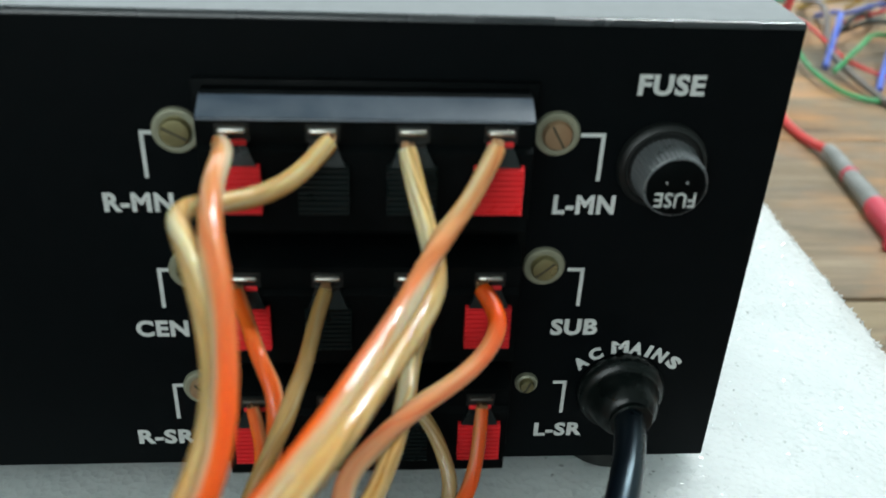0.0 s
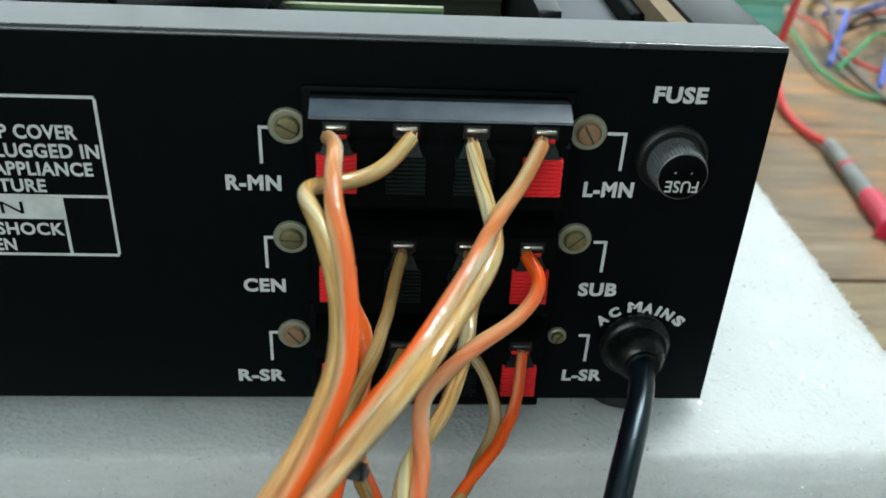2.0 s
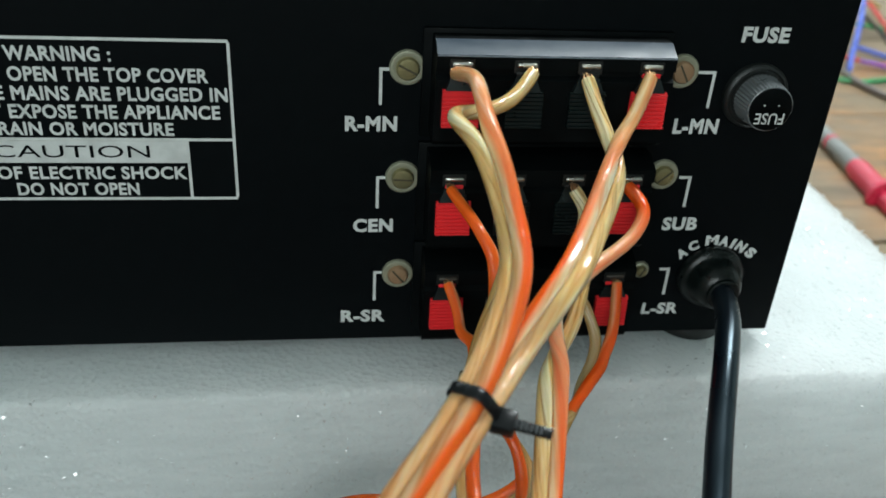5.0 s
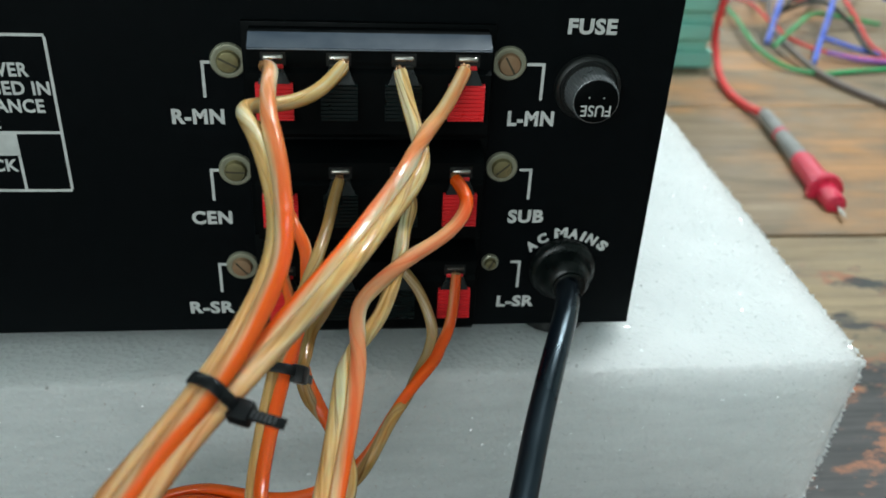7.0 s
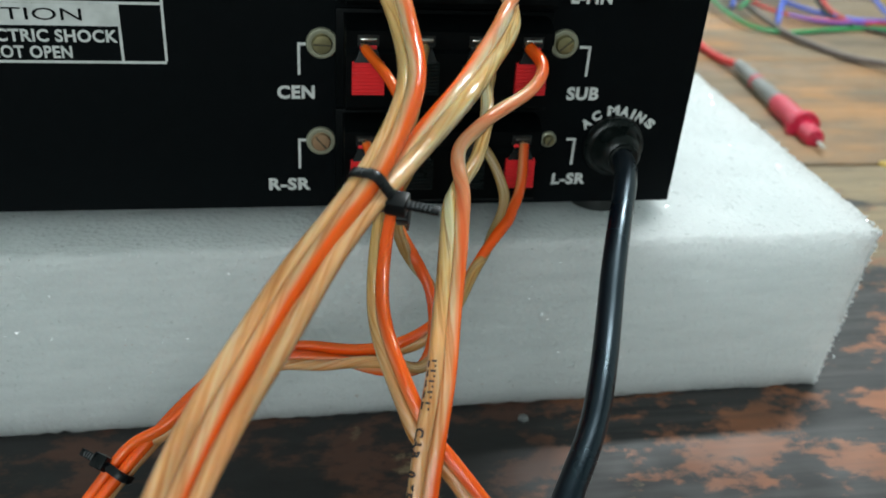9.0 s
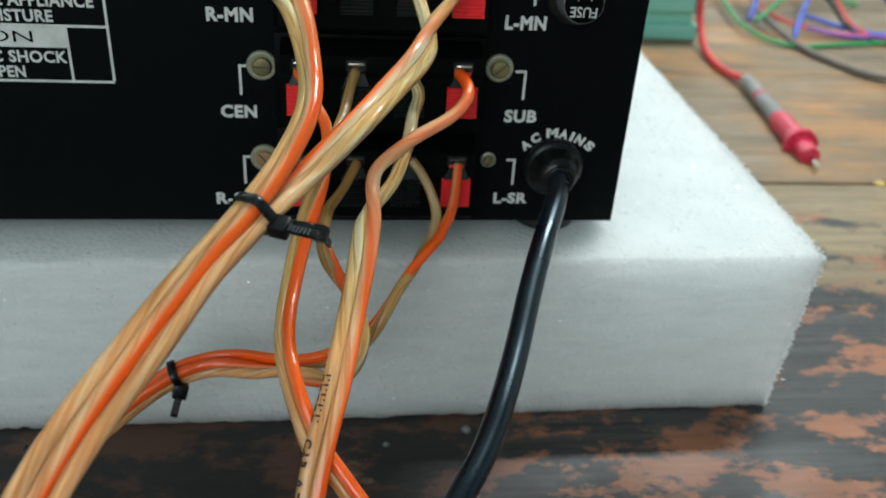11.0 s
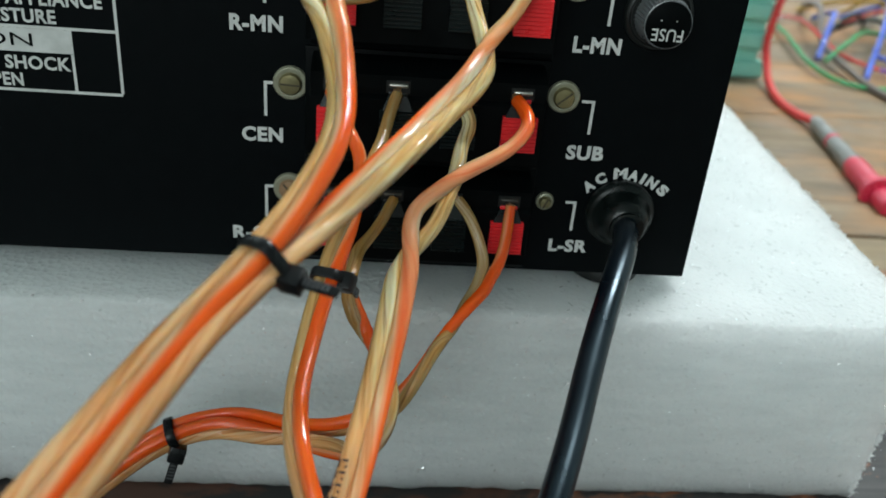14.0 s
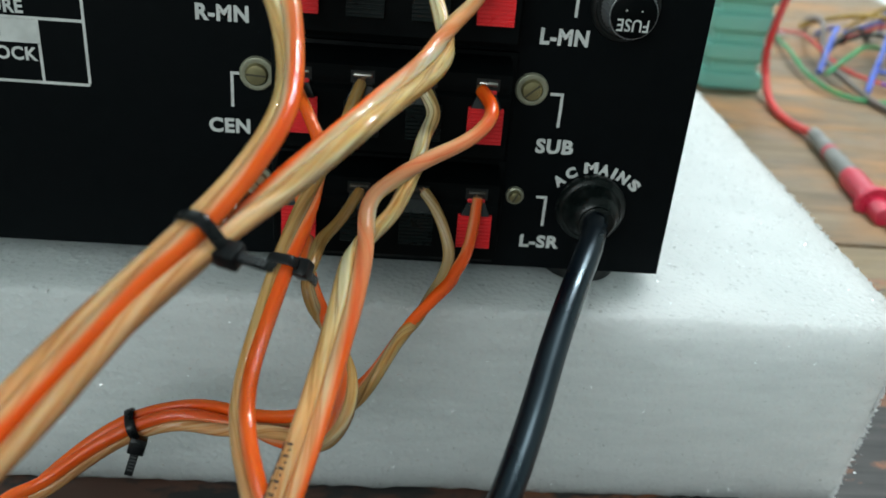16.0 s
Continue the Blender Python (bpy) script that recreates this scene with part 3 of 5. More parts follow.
# ---- bench ----
def bench():
    ob = thing("workbench", (0, 100, -750), "old wooden workbench of worn painted boards", "table")
    random.seed(4)
    for y0, y1, mat in ((-560, -361, M_WOOD_FRONT), (-359, -161, M_WOOD_FRONT), (-158.8, -92, M_WOOD_FRONT), (-90.6, 138.4, M_WOOD_MID), (140.6, 288, M_WOOD_BACK), (289, 438, M_WOOD_BACK), (439.2, 590, M_WOOD_BACK), (591, 760, M_WOOD_BACK)):
        part("plank", box(bmesh.new(), -900, 900, y0, y1, -32, 0, 1.2), mat, ob)
    for x in (-840, 790):
        for y in (-500, 690):
            part("leg", box(bmesh.new(), x, x + 50, y, y + 50, -750, -32.5, 3), M_WOOD_BACK, ob)
    part("apron", box(bmesh.new(), -780, 780, -490, -465, -130, -32.5, 2), M_WOOD_BACK, ob)


bench()


def foam_slab():
    bm = bmesh.new()
    x0, x1, y0, y1, z0, z1 = -470, 58.5, -14, 300, 0.2, 53.6
    box(bm, x0, x1, y0, y1, z0, z1)
    for i, (a, b, step) in enumerate(((x0, x1, 2.2), (y0, y1, 4.0), (z0, z1, 3.2))):
        k = int((b - a - 14) / step)
        cuts = [a + e for e in (0.6, 1.5, 2.8, 4.6)] + [a + 7 + (b - a - 14) * q / k for q in range(k + 1)] + [b - e for e in (0.6, 1.5, 2.8, 4.6)]
        no = [float(i == q) for q in range(3)]
        for s in cuts:
            bmesh.ops.bisect_plane(bm, geom=bm.verts[:] + bm.edges[:] + bm.faces[:], plane_co=[v * s * MM for v in no], plane_no=no)
    c = Vector(((x0 + x1) / 2, (y0 + y1) / 2, (z0 + z1) / 2)) * MM
    h = Vector(((x1 - x0) / 2, (y1 - y0) / 2, (z1 - z0) / 2)) * MM
    r = 0.0016
    for v in bm.verts:
        d = v.co - c
        q = Vector([max(-hh + r, min(hh - r, dd)) for dd, hh in zip(d, h)])
        e = d - q
        d = q + (e.normalized() * r if e.length > 1e-9 else e)
        rim = sum(abs(abs(dd) - hh) < 0.003 for dd, hh in zip(d, h)) > 1
        w = noise.noise_vector(v.co * 30) * 0.0003 + noise.noise_vector(v.co * 420) * (0.0006 if rim else 0.0002)
        v.co = c + d + w
        v.co.y -= 0.012 * (x1 * MM - v.co.x) * min(1.0, (y1 * MM - v.co.y) / 0.3)  # the front is cut slightly out of square
        if v.co.x > 0.02:  # the end is cut a little askew
            v.co.x -= (0.0045 * (1 - v.co.z / 0.0536) + 0.0004 * noise.noise(v.co * 120)) * min(1, (v.co.x - 0.02) / 0.03)
            torn = max(0.0, min(1.0, (v.co.x - 0.048) / 0.006)) * max(0.15, min(1.0, 0.2 - v.co.y / 0.014))
            v.co.x -= torn * (0.0012 * abs(noise.noise(v.co * 240)) + 0.0005 * noise.noise(v.co * 55) + 0.0009 * noise.noise(v.co * 460))
        v.co.z = max(v.co.z, 0.0002)
    ob = new("foam_slab", mesh_of(bm, M_FOAM, "foam_slab", 60))
    tagged(ob, "thick white expanded foam slab under the amplifier", "foam")
    # thin torn cell walls that stand out of the cut faces and catch the light
    rng = random.Random(12)
    verts, faces = [], []
    for k in range(9200):
        if k >= 5200 or k < 1500 and k % 5 > 1:
            p, out = Vector((rng.uniform(-330, 57), y0, rng.uniform(1, 52))), Vector((0, -1, 0))
        elif k < 3600:
            p, out = Vector((rng.uniform(-30, 57), rng.uniform(y0 + 1, 180), z1)), Vector((0, 0, 1))
        elif k < 4300:
            p, out = Vector((rng.uniform(-200, 57), y0 + rng.uniform(0.8, 1.5), z1 - rng.uniform(0.8, 1.5))), Vector((0, -0.7, 0.7))
        elif k < 4700:
            p, out = Vector((rng.uniform(-330, 52), y0 + rng.uniform(0.9, 1.6), rng.uniform(0.8, 1.6))), Vector((0, -0.8, -0.5))
        else:
            z = rng.uniform(1, 53)
            p, out = Vector((x1 - 4.5 * (1 - z / 53.6) - rng.uniform(1.0, 1.8), y0 + rng.uniform(0.9, 1.8), z)), Vector((0.7, -0.7, 0))
        if (k >= 5200 or k % 5 > 1) and out.z == 0 and out.x == 0:
            out = Vector((0.1, -0.55, 0.75))  # flakes added on the front, tilted up to mirror the tube light
        p.y -= 0.012 * (x1 - p.x) * min(1.0, (y1 - p.y) / 300)
        no = (out + 0.5 * Vector((rng.uniform(-1, 1), rng.uniform(-1, 1), rng.uniform(-1, 1)))).normalized()
        s = no.orthogonal().normalized()
        u = no.cross(s)
        r = rng.uniform(0.08, 0.24 if k >= 5200 else 0.4) * (1.5 if rng.random() < 0.1 else 1.0)
        first = len(verts)
        for q in range(5):
            g = 1.257 * q + rng.uniform(-0.3, 0.3)
            verts.append((p + 0.12 * out + r * (math.cos(g) * s + math.sin(g) * u)) * MM)
        faces.append(range(first, first + 5))
    me = bpy.data.meshes.new("torn_cells")
    me.from_pydata([tuple(v) for v in verts], [], [tuple(f) for f in faces])
    me.materials.append(M_CELL)
    flakes = under(new("torn_cells", me), ob)
    tagged(flakes, "glinting torn cell walls", kind="stuff")
    # ragged crumbs that stand out along the cut edges
    verts, faces = [], []
    for k in range(1230):
        z, y = rng.uniform(0.6, z1 - 0.3), rng.uniform(y0, 190)
        if k < 420:  # upright edge
            p, out = Vector((x1 - 4.5 * (1 - z / 53.6) - rng.uniform(0.3, 1.3), y0 + rng.uniform(-0.1, 1.2), z)), Vector((0.8, -0.5, 0.1))
        elif k < 640:  # end face
            p, out = Vector((x1 - 4.5 * (1 - z / 53.6) - rng.uniform(0.5, 1.2), y0 + rng.uniform(0, 60), z)), Vector((1, -0.2, 0.1))
        elif k < 1100:  # top edge of the end
            p, out = Vector((x1 - rng.uniform(0.2, 1.6), y, z1 - rng.uniform(0, 0.8))), Vector((0.6, 0, 0.7))
        else:  # top edge of the front
            p, out = Vector((rng.uniform(-330, x1), y0 + rng.uniform(0.1, 1.4), z1 - rng.uniform(0, 0.6))), Vector((0, -0.4, 0.8))
        p.y -= 0.012 * (x1 - p.x) * min(1.0, (y1 - p.y) / 300)
        tip = p + out * rng.uniform(0.15, 0.65) + 0.3 * Vector((rng.uniform(-1, 1), rng.uniform(-1, 1), rng.uniform(-1, 1)))
        s = out.orthogonal().normalized()
        u = out.cross(s).normalized()
        r = rng.uniform(0.25, 0.75)
        first = len(verts)
        verts += [(p - 0.3 * out + r * (math.cos(g) * s + rng.uniform(0.5, 1) * math.sin(g) * u)) * MM for g in (0.2, 1.5, 2.9, 4.4)] + [tip * MM]
        faces += [(first + q, first + (q + 1) % 4, first + 4) for q in range(4)]
    me = bpy.data.meshes.new("torn_fringe")
    me.from_pydata([tuple(v) for v in verts], [], faces)
    me.materials.append(M_CRUMB)
    tagged(under(new("torn_fringe", me), ob), "ragged white crumbs along the cut edges", kind="stuff")


foam_slab()


# ---- amplifier ----
amp = thing("amplifier", (-215, 150, 57), "black metal amplifier with open top standing on foam", "amplifier")
XL, XR, YB, ZB, ZT = -430, 0.2, 300, 57, 142


def chassis():
    bm = bmesh.new()
    # rear sheet bent over at the top: panel, rounded edge, flange, lip
    prism(bm, [(0, ZB), (0, ZT - 1.02), (1.2, ZT - 1.22), (1.2, ZB)], XL, XR, 0)
    panel = part("rear_panel", bm, M_PANEL, amp, "black coated rear panel with white print")
    bm = bmesh.new()
    prism(bm, [(1.0, ZT), (13.8, ZT), (13.8, ZT - 1.2), (1.0, ZT - 1.2)], XL, XR)
    part("top_flange", bm, M_RIM, amp, "folded black top edge catching the light")
    bm = bmesh.new()
    prism(bm, [(0.98 - 0.98 * math.cos(radians(11.25 * k)), ZT - 1.0 + 0.99 * math.sin(radians(11.25 * k))) for k in range(9)] + [(0.98, ZT - 1.0)], XL, XR)
    part("fold", bm, M_FOLD, amp, "bend of the sheet, lighter and glossier as a highlight", 40)
    part("side_panel", box(bmesh.new(), XR - 1.2, XR, 1.25, YB, ZB, ZT - 1.4, 0.2), M_PANEL, amp)
    part("side_panel", box(bmesh.new(), XL, XL + 1.2, 1.25, YB, ZB, ZT - 1.4, 0.2), M_PANEL, amp)
    bm = bmesh.new()
    box(bm, XR - 14, XR, 13.9, YB, ZT - 1.3, ZT - 0.1, 0.3)
    part("side_flange", bm, M_RIM, amp)
    bm = bmesh.new()
    box(bm, XL, XL + 14, 13.9, YB, ZT - 1.3, ZT - 0.1, 0.3)
    part("side_flange", bm, M_RIM, amp)
    part("front_panel", box(bmesh.new(), XL - 4, XR + 4, YB + 0.3, YB + 6, ZB - 2, ZT + 3, 1), M_PANEL, amp)
    part("base_plate", box(bmesh.new(), XL + 1.4, XR - 1.4, 1.4, YB, ZB + 0.2, ZB + 1.4), M_PANEL, amp)
    for x, y in ((-17.3, 8.3), (-412, 8.3), (-17.3, 280), (-412, 280)):
        bm = lathe(bmesh.new(), (x, y, 53.9), (0, 0, 1), [(7.2, -0.8), (8.6, 0.2), (8.8, 1.6), (8.4, 3.0)], 28)
        part("foot", bm, M_RUBBER, amp, "round black rubber foot")
    return panel


panel = chassis()


def bracket(xc, xi, zt, zb):
    """The thin printed corner that ties a label to its screw."""
    bm = bmesh.new()
    w = 0.32
    box(bm, min(xc, xi) - (w if xi > xc else 0), max(xc, xi) + (w if xi < xc else 0), -0.12, 0.0, zt - w, zt + w)
    box(bm, xc - w, xc + w, -0.12, 0.0, zb, zt - w)
    part("printed_line", bm, M_PRINT, panel)


for xc, xi, zt, zb in ((-98.4, -96.4, 123.6, 116.0), (-28.0, -31.6, 123.9, 116.0), (-98.6, -96.4, 99.4, 92.0), (-28.4, -31.0, 99.4, 92.0), (-98.8, -96.8, 75.4, 67.8), (-28.8, -31.0, 75.2, 68.0)):
    bracket(xc, xi, zt, zb)
for words, x0, x1, z0, z1 in (("FUSE", -23.8, -13.4, 130.5, 133.9), ("R-MN", -105.6, -94.8, 110.1, 113.5), ("L-MN", -34.8, -24.6, 110.0, 113.5), ("CEN", -103.8, -95.0, 86.0, 89.4), ("SUB", -32.7, -24.3, 85.8, 89.3), ("R-SR", -106.5, -96.2, 61.8, 65.2), ("L-SR", -33.5, -24.3, 62.3, 65.6)):
    lettering(words, x0, x1, z0, z1, panel, label="white printed label " + words)
for k, ch in enumerate("AC MAINS"):
    if ch != " ":
        x, z, a = ((-26.4, 79.4, 38), (-23.9, 81.4, 26), None, (-19.6, 82.9, 4), (-16.5, 82.6, -11), (-14.2, 81.9, -20), (-12.0, 81.0, -29), (-9.2, 79.3, -40))[k]
        w = 0.85 if ch == "I" else 3.2 if ch == "M" else 2.5
        lettering(ch, x - w / 2, x + w / 2, z - 1.2, z + 1.5, panel, turned=a, bold=0.06)


def warning_box():
    bm = bmesh.new()
    L, Rr, T, B, w = -192.0, -128.2, 128.7, 94.6, 0.3
    for x0, x1, z0, z1 in ((L, Rr, T - w, T + w), (L, Rr, B - w, B + w), (L - w, L + w, B + w, T - w), (Rr - w, Rr + w, B + w, T - w),
                           (L + w, Rr - w, 108.0 - w, 108.0 + w), (-182.5 - w, -182.5 + w, B + w, 102.7), (-137.6 - w, -137.6 + w, B + w, 102.7)):
        box(bm, x0, x1, -0.12, 0.0, z0, z1)
    part("printed_frame", bm, M_PRINT, panel)
    part("caution_bar", box(bmesh.new(), -182.8, -137.3, -0.125, 0.0, 102.8, 107.65), M_PRINT, panel, "solid white printed bar")
    for words, x0, x1, z0, z1 in (("WARNING :", -170.0, -150.4, 124.2, 127.2), ("DO NOT OPEN THE TOP COVER", -185.4, -132.4, 120.1, 123.1), ("WHILE THE MAINS ARE PLUGGED IN", -190.6, -128.9, 116.2, 119.2),
                                  ("DO NOT EXPOSE THE APPLIANCE", -187.0, -130.6, 112.4, 115.4), ("TO RAIN OR MOISTURE", -180.2, -140.0, 108.8, 111.7),
                                  ("RIS OF ELECTRIC SHOCK", -181.8, -138.2, 99.1, 102.0), ("DO NOT OPEN", -172.3, -148.2, 95.4, 98.3)):
        lettering(words, x0, x1, z0, z1, panel, bold=0.03)
    lettering("CAUTION", -175.6, -145.2, 104.0, 106.7, panel, y=-0.2, mat=M_PANEL, bold=0.0)


warning_box()


# ---- speaker terminals ----
TAB_X = (-83.4, -70.8, -58.1, -45.5)


def screw(x, z, parent, r, mat, slot):
    bm = lathe(bmesh.new(), (x, 0, z), (0, -1, 0), [(r, 0.02), (r, 0.5), (r * 0.94, 0.85), (r * 0.78, 1.0), (r * 0.66, 0.8)], 28)
    part("washer", bm, M_ZINC, parent)
    bm = lathe(bmesh.new(), (x, -0.75, z), (0, -1, 0), [(r * 0.64, 0.0), (r * 0.64, 0.7), (r * 0.56, 1.1), (r * 0.3, 1.25)], 24)
    part("screw", bm, mat, parent, "slotted screw head")
    # dark bar laid on the head for the shade in its slot
    bm = box(bmesh.new(), -r * 0.55, r * 0.55, -2.04, -1.4, -0.2, 0.2)
    bmesh.ops.rotate(bm, verts=bm.verts[:], cent=(0, 0, 0), matrix=Matrix.Rotation(radians(slot), 3, "Y"))
    bmesh.ops.translate(bm, verts=bm.verts[:], vec=(x * MM, 0, z * MM))
    under(new("slot", mesh_of(bm, M_SLOT, "slot")), parent)


def lever(x, z, parent, mat, red):
    """A push lever: a ribbed plate with a sloping neck up to the wire hole. z is the height of the wire clip."""
    bm = bmesh.new()
    top, bottom, half, n = z - 5.0, z - 12.4, 3.65, 9
    prof = [(-8.9, bottom), (-11.1, bottom)]
    for i in range(n):
        za, zb = bottom + (top - bottom) * i / n, bottom + (top - bottom) * (i + 1) / n
        out = -11.2 + 0.6 * i / n
        prof += [(out, za + 0.12), (out, zb - 0.34), (out + 0.38, zb - 0.24), (out + 0.38, zb)]
    prof += [(-8.9, top)]
    prism(bm, prof, x - half, x + half)
    part("lever", bm, mat, parent, "ribbed red push lever" if red else "ribbed black push lever", 25)
    bm = bmesh.new()  # neck, narrow at the top
    q = [(-3.1, -10.4, top - 0.05), (3.1, -10.4, top - 0.05), (1.9, -9.6, z - 2.2), (-1.9, -9.6, z - 2.2)]
    f = [bm.verts.new(((x + a) * MM, b * MM, c * MM)) for a, b, c in q]
    g = [bm.verts.new(((x + a) * MM, -8.9 * MM, c * MM)) for a, b, c in q]
    bm.faces.new(f), bm.faces.new(g[::-1])
    for i in range(4):
        bm.faces.new((f[i], f[(i + 1) % 4], g[(i + 1) % 4], g[i]))
    bmesh.ops.recalc_face_normals(bm, faces=bm.faces[:])
    part("lever_neck", bm, M_DARKLEVER, parent)
    bm = box(bmesh.new(), x - 1.9, x + 1.9, -9.7, -8.6, z - 2.2, z - 1.3, 0.2)
    part("lever_tip", bm, mat if red else M_RUBBER, parent)


def terminal_block(z, screws, first):
    """z: the height of the wire clips."""
    bm = bmesh.new()
    zt, zb = z + 3.7, z - 17.0
    prism(bm, [(-0.05, zt), (-5.4, zt), (-9.4, zt - 1.9), (-9.4, z - 1.0), (-8.4, z - 1.0), (-8.4, z - 2.4), (-9.4, z - 3.2), (-9.4, zb + 1), (-8.6, zb), (-0.05, zb)], -88.4, -40.6)
    block = part("terminal_block", bm, M_PLASTIC, amp, "black four-way spring speaker terminal", 30)
    part("flange", box(bmesh.new(), -90.2, -38.9, -1.4, -0.06, zb - 1.5, zt + 0.9, 0.25), M_PLASTIC, block)
    bm = bmesh.new()
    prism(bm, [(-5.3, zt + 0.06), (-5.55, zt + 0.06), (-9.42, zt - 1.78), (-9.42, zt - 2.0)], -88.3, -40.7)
    # thin pale bar drawn as the lit lower edge; top block only
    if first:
        part("worn_edge", box(bmesh.new(), -88.3, -40.7, -9.52, -9.3, zt - 2.16, zt - 1.93, 0.06), M_EDGE_LIGHT, block, "pale bar as the highlight of the lower edge")
    part("bevelled_edge", bm, M_STRIP if first else M_PLASTIC, block, "slanting top edge, grey sheen put into its colour" if first else "slanting black top edge")
    for i, x in enumerate(TAB_X):
        red = i in (0, 3)
        lever(x, z, block, M_RED if red else M_DARKLEVER, red)
        bm = lathe(bmesh.new(), (x - 1.95, -9.7, z + 0.1), (1, 0, 0), [(0.26, 0), (0.42, 0.12), (0.5, 0.36), (0.5, 3.54), (0.42, 3.78), (0.26, 3.9)], 18)
        part("clip", bm, M_CHROME if z > 85 else M_DARK_CLIP, block, "rolled nickel spring clip" if z > 85 else "dark rolled spring clip", 50)
        # uncut: a black box gives the shade of the hole
        part("wire_hole", box(bmesh.new(), x - 2.4, x + 2.4, -9.46, -9.2, z - 1.6, z + 1.0), M_RUBBER, block)
    for x, zz, r, mat, slot in screws:
        screw(x, zz, block, r, mat, slot)
    return block


terminal_block(128.0, ((-93.1, 124.1, 3.7, M_SCREW, 28), (-35.5, 124.2, 3.7, M_RUST, 60)), True)
terminal_block(103.6, ((-93.3, 99.7, 3.7, M_SCREW, 3), (-35.2, 100.3, 3.6, M_SCREW, -42), ), False)
terminal_block(79.4, ((-93.6, 75.3, 3.6, M_RUST, 50), (-36.0, 75.4, 2.1, M_SCREW, -65)), False)


# ---- fuse holder and mains inlet ----
def fuse_holder():
    c = (-18.2, 0, 119.1)
    bm = lathe(bmesh.new(), c, (0, -1, 0), [(7.2, 0.03), (7.2, 1.0), (6.9, 1.5), (6.3, 1.8), (6.0, 1.5), (5.6, 1.5), (5.5, 2.2), (4.6, 2.3)], 48)
    part("fuse_flange", bm, M_RUBBER, amp, "round black fuse holder flange")
    bm = lathe(bmesh.new(), c, (0, -1, 0), [(4.8, 1.9), (5.2, 2.1), (5.5, 2.5, 1), (5.0, 7.9, 1), (4.85, 8.3), (4.5, 8.5)], 84, 0.34)
    cap = part("fuse_cap", bm, M_KNURL, amp, "knurled black screw cap", 30)
    part("cap_face", lathe(bmesh.new(), c, (0, -1, 0), [(4.7, 8.3), (4.6, 8.6), (4.3, 8.72)], 40), M_PLASTIC, cap, "flat black end face")
    lettering("FUSE", c[0] - 3.2, c[0] + 3.2, c[2] - 3.2, c[2] - 0.7, cap, y=-8.85, bold=0.01, turned=180)
    for x in (-1.6, 1.5):
        bm = lathe(bmesh.new(), (c[0] + x, -8.7, c[2] + 0.9), (0, -1, 0), [(0.2, 0.0), (0.16, 0.08), (0.07, 0.1)], 10)
        part("cap_dimple", bm, M_PRINT, cap, "small white dot")


fuse_holder()


def mains():
    c = (-18.6, 0, 73.8)
    bm = lathe(bmesh.new(), c, (0, -1, 0), [(7.5, 0.03), (7.9, 0.5), (8.0, 1.6), (7.8, 2.5), (7.3, 3.0), (6.9, 3.2), (6.6, 3.5), (6.4, 4.0), (6.2, 4.8), (5.8, 6.2), (5.2, 7.6), (4.3, 8.6), (3.3, 9.1)], 48)
    bush = part("strain_relief", bm, M_BUSHING, amp, "glossy black cable bushing")
    part("collar", lathe(bmesh.new(), c, (0, -1, 0), [(3.6, 8.6), (3.9, 8.9), (3.8, 9.6), (3.3, 9.8)], 32), M_BUSHING, bush)
    ob = thing("mains_cable", (-88, -180, 0), "glossy black round mains cable hanging from the amplifier", "cable")
    line = eased(curve([(-18.8, -8.6, 74.2), (-20.0, -14.5, 74.2), (-22.6, -22.5, 73.4), (-27.5, -34.4, 69.8), (-32.2, -46.3, 64.2), (-36.4, -58.3, 58.6), (-41, -70.4, 54.5), (-46.3, -81.9, 50.2), (-53.3, -92.5, 46.2), (-61.2, -105, 37.5), (-71, -122, 23), (-81, -145, 9), (-88, -180, 3.2)], 8), 10)
    part("sheath", tube(bmesh.new(), line, 2.75, 20), M_MAINS, ob, "", 60)


mains()


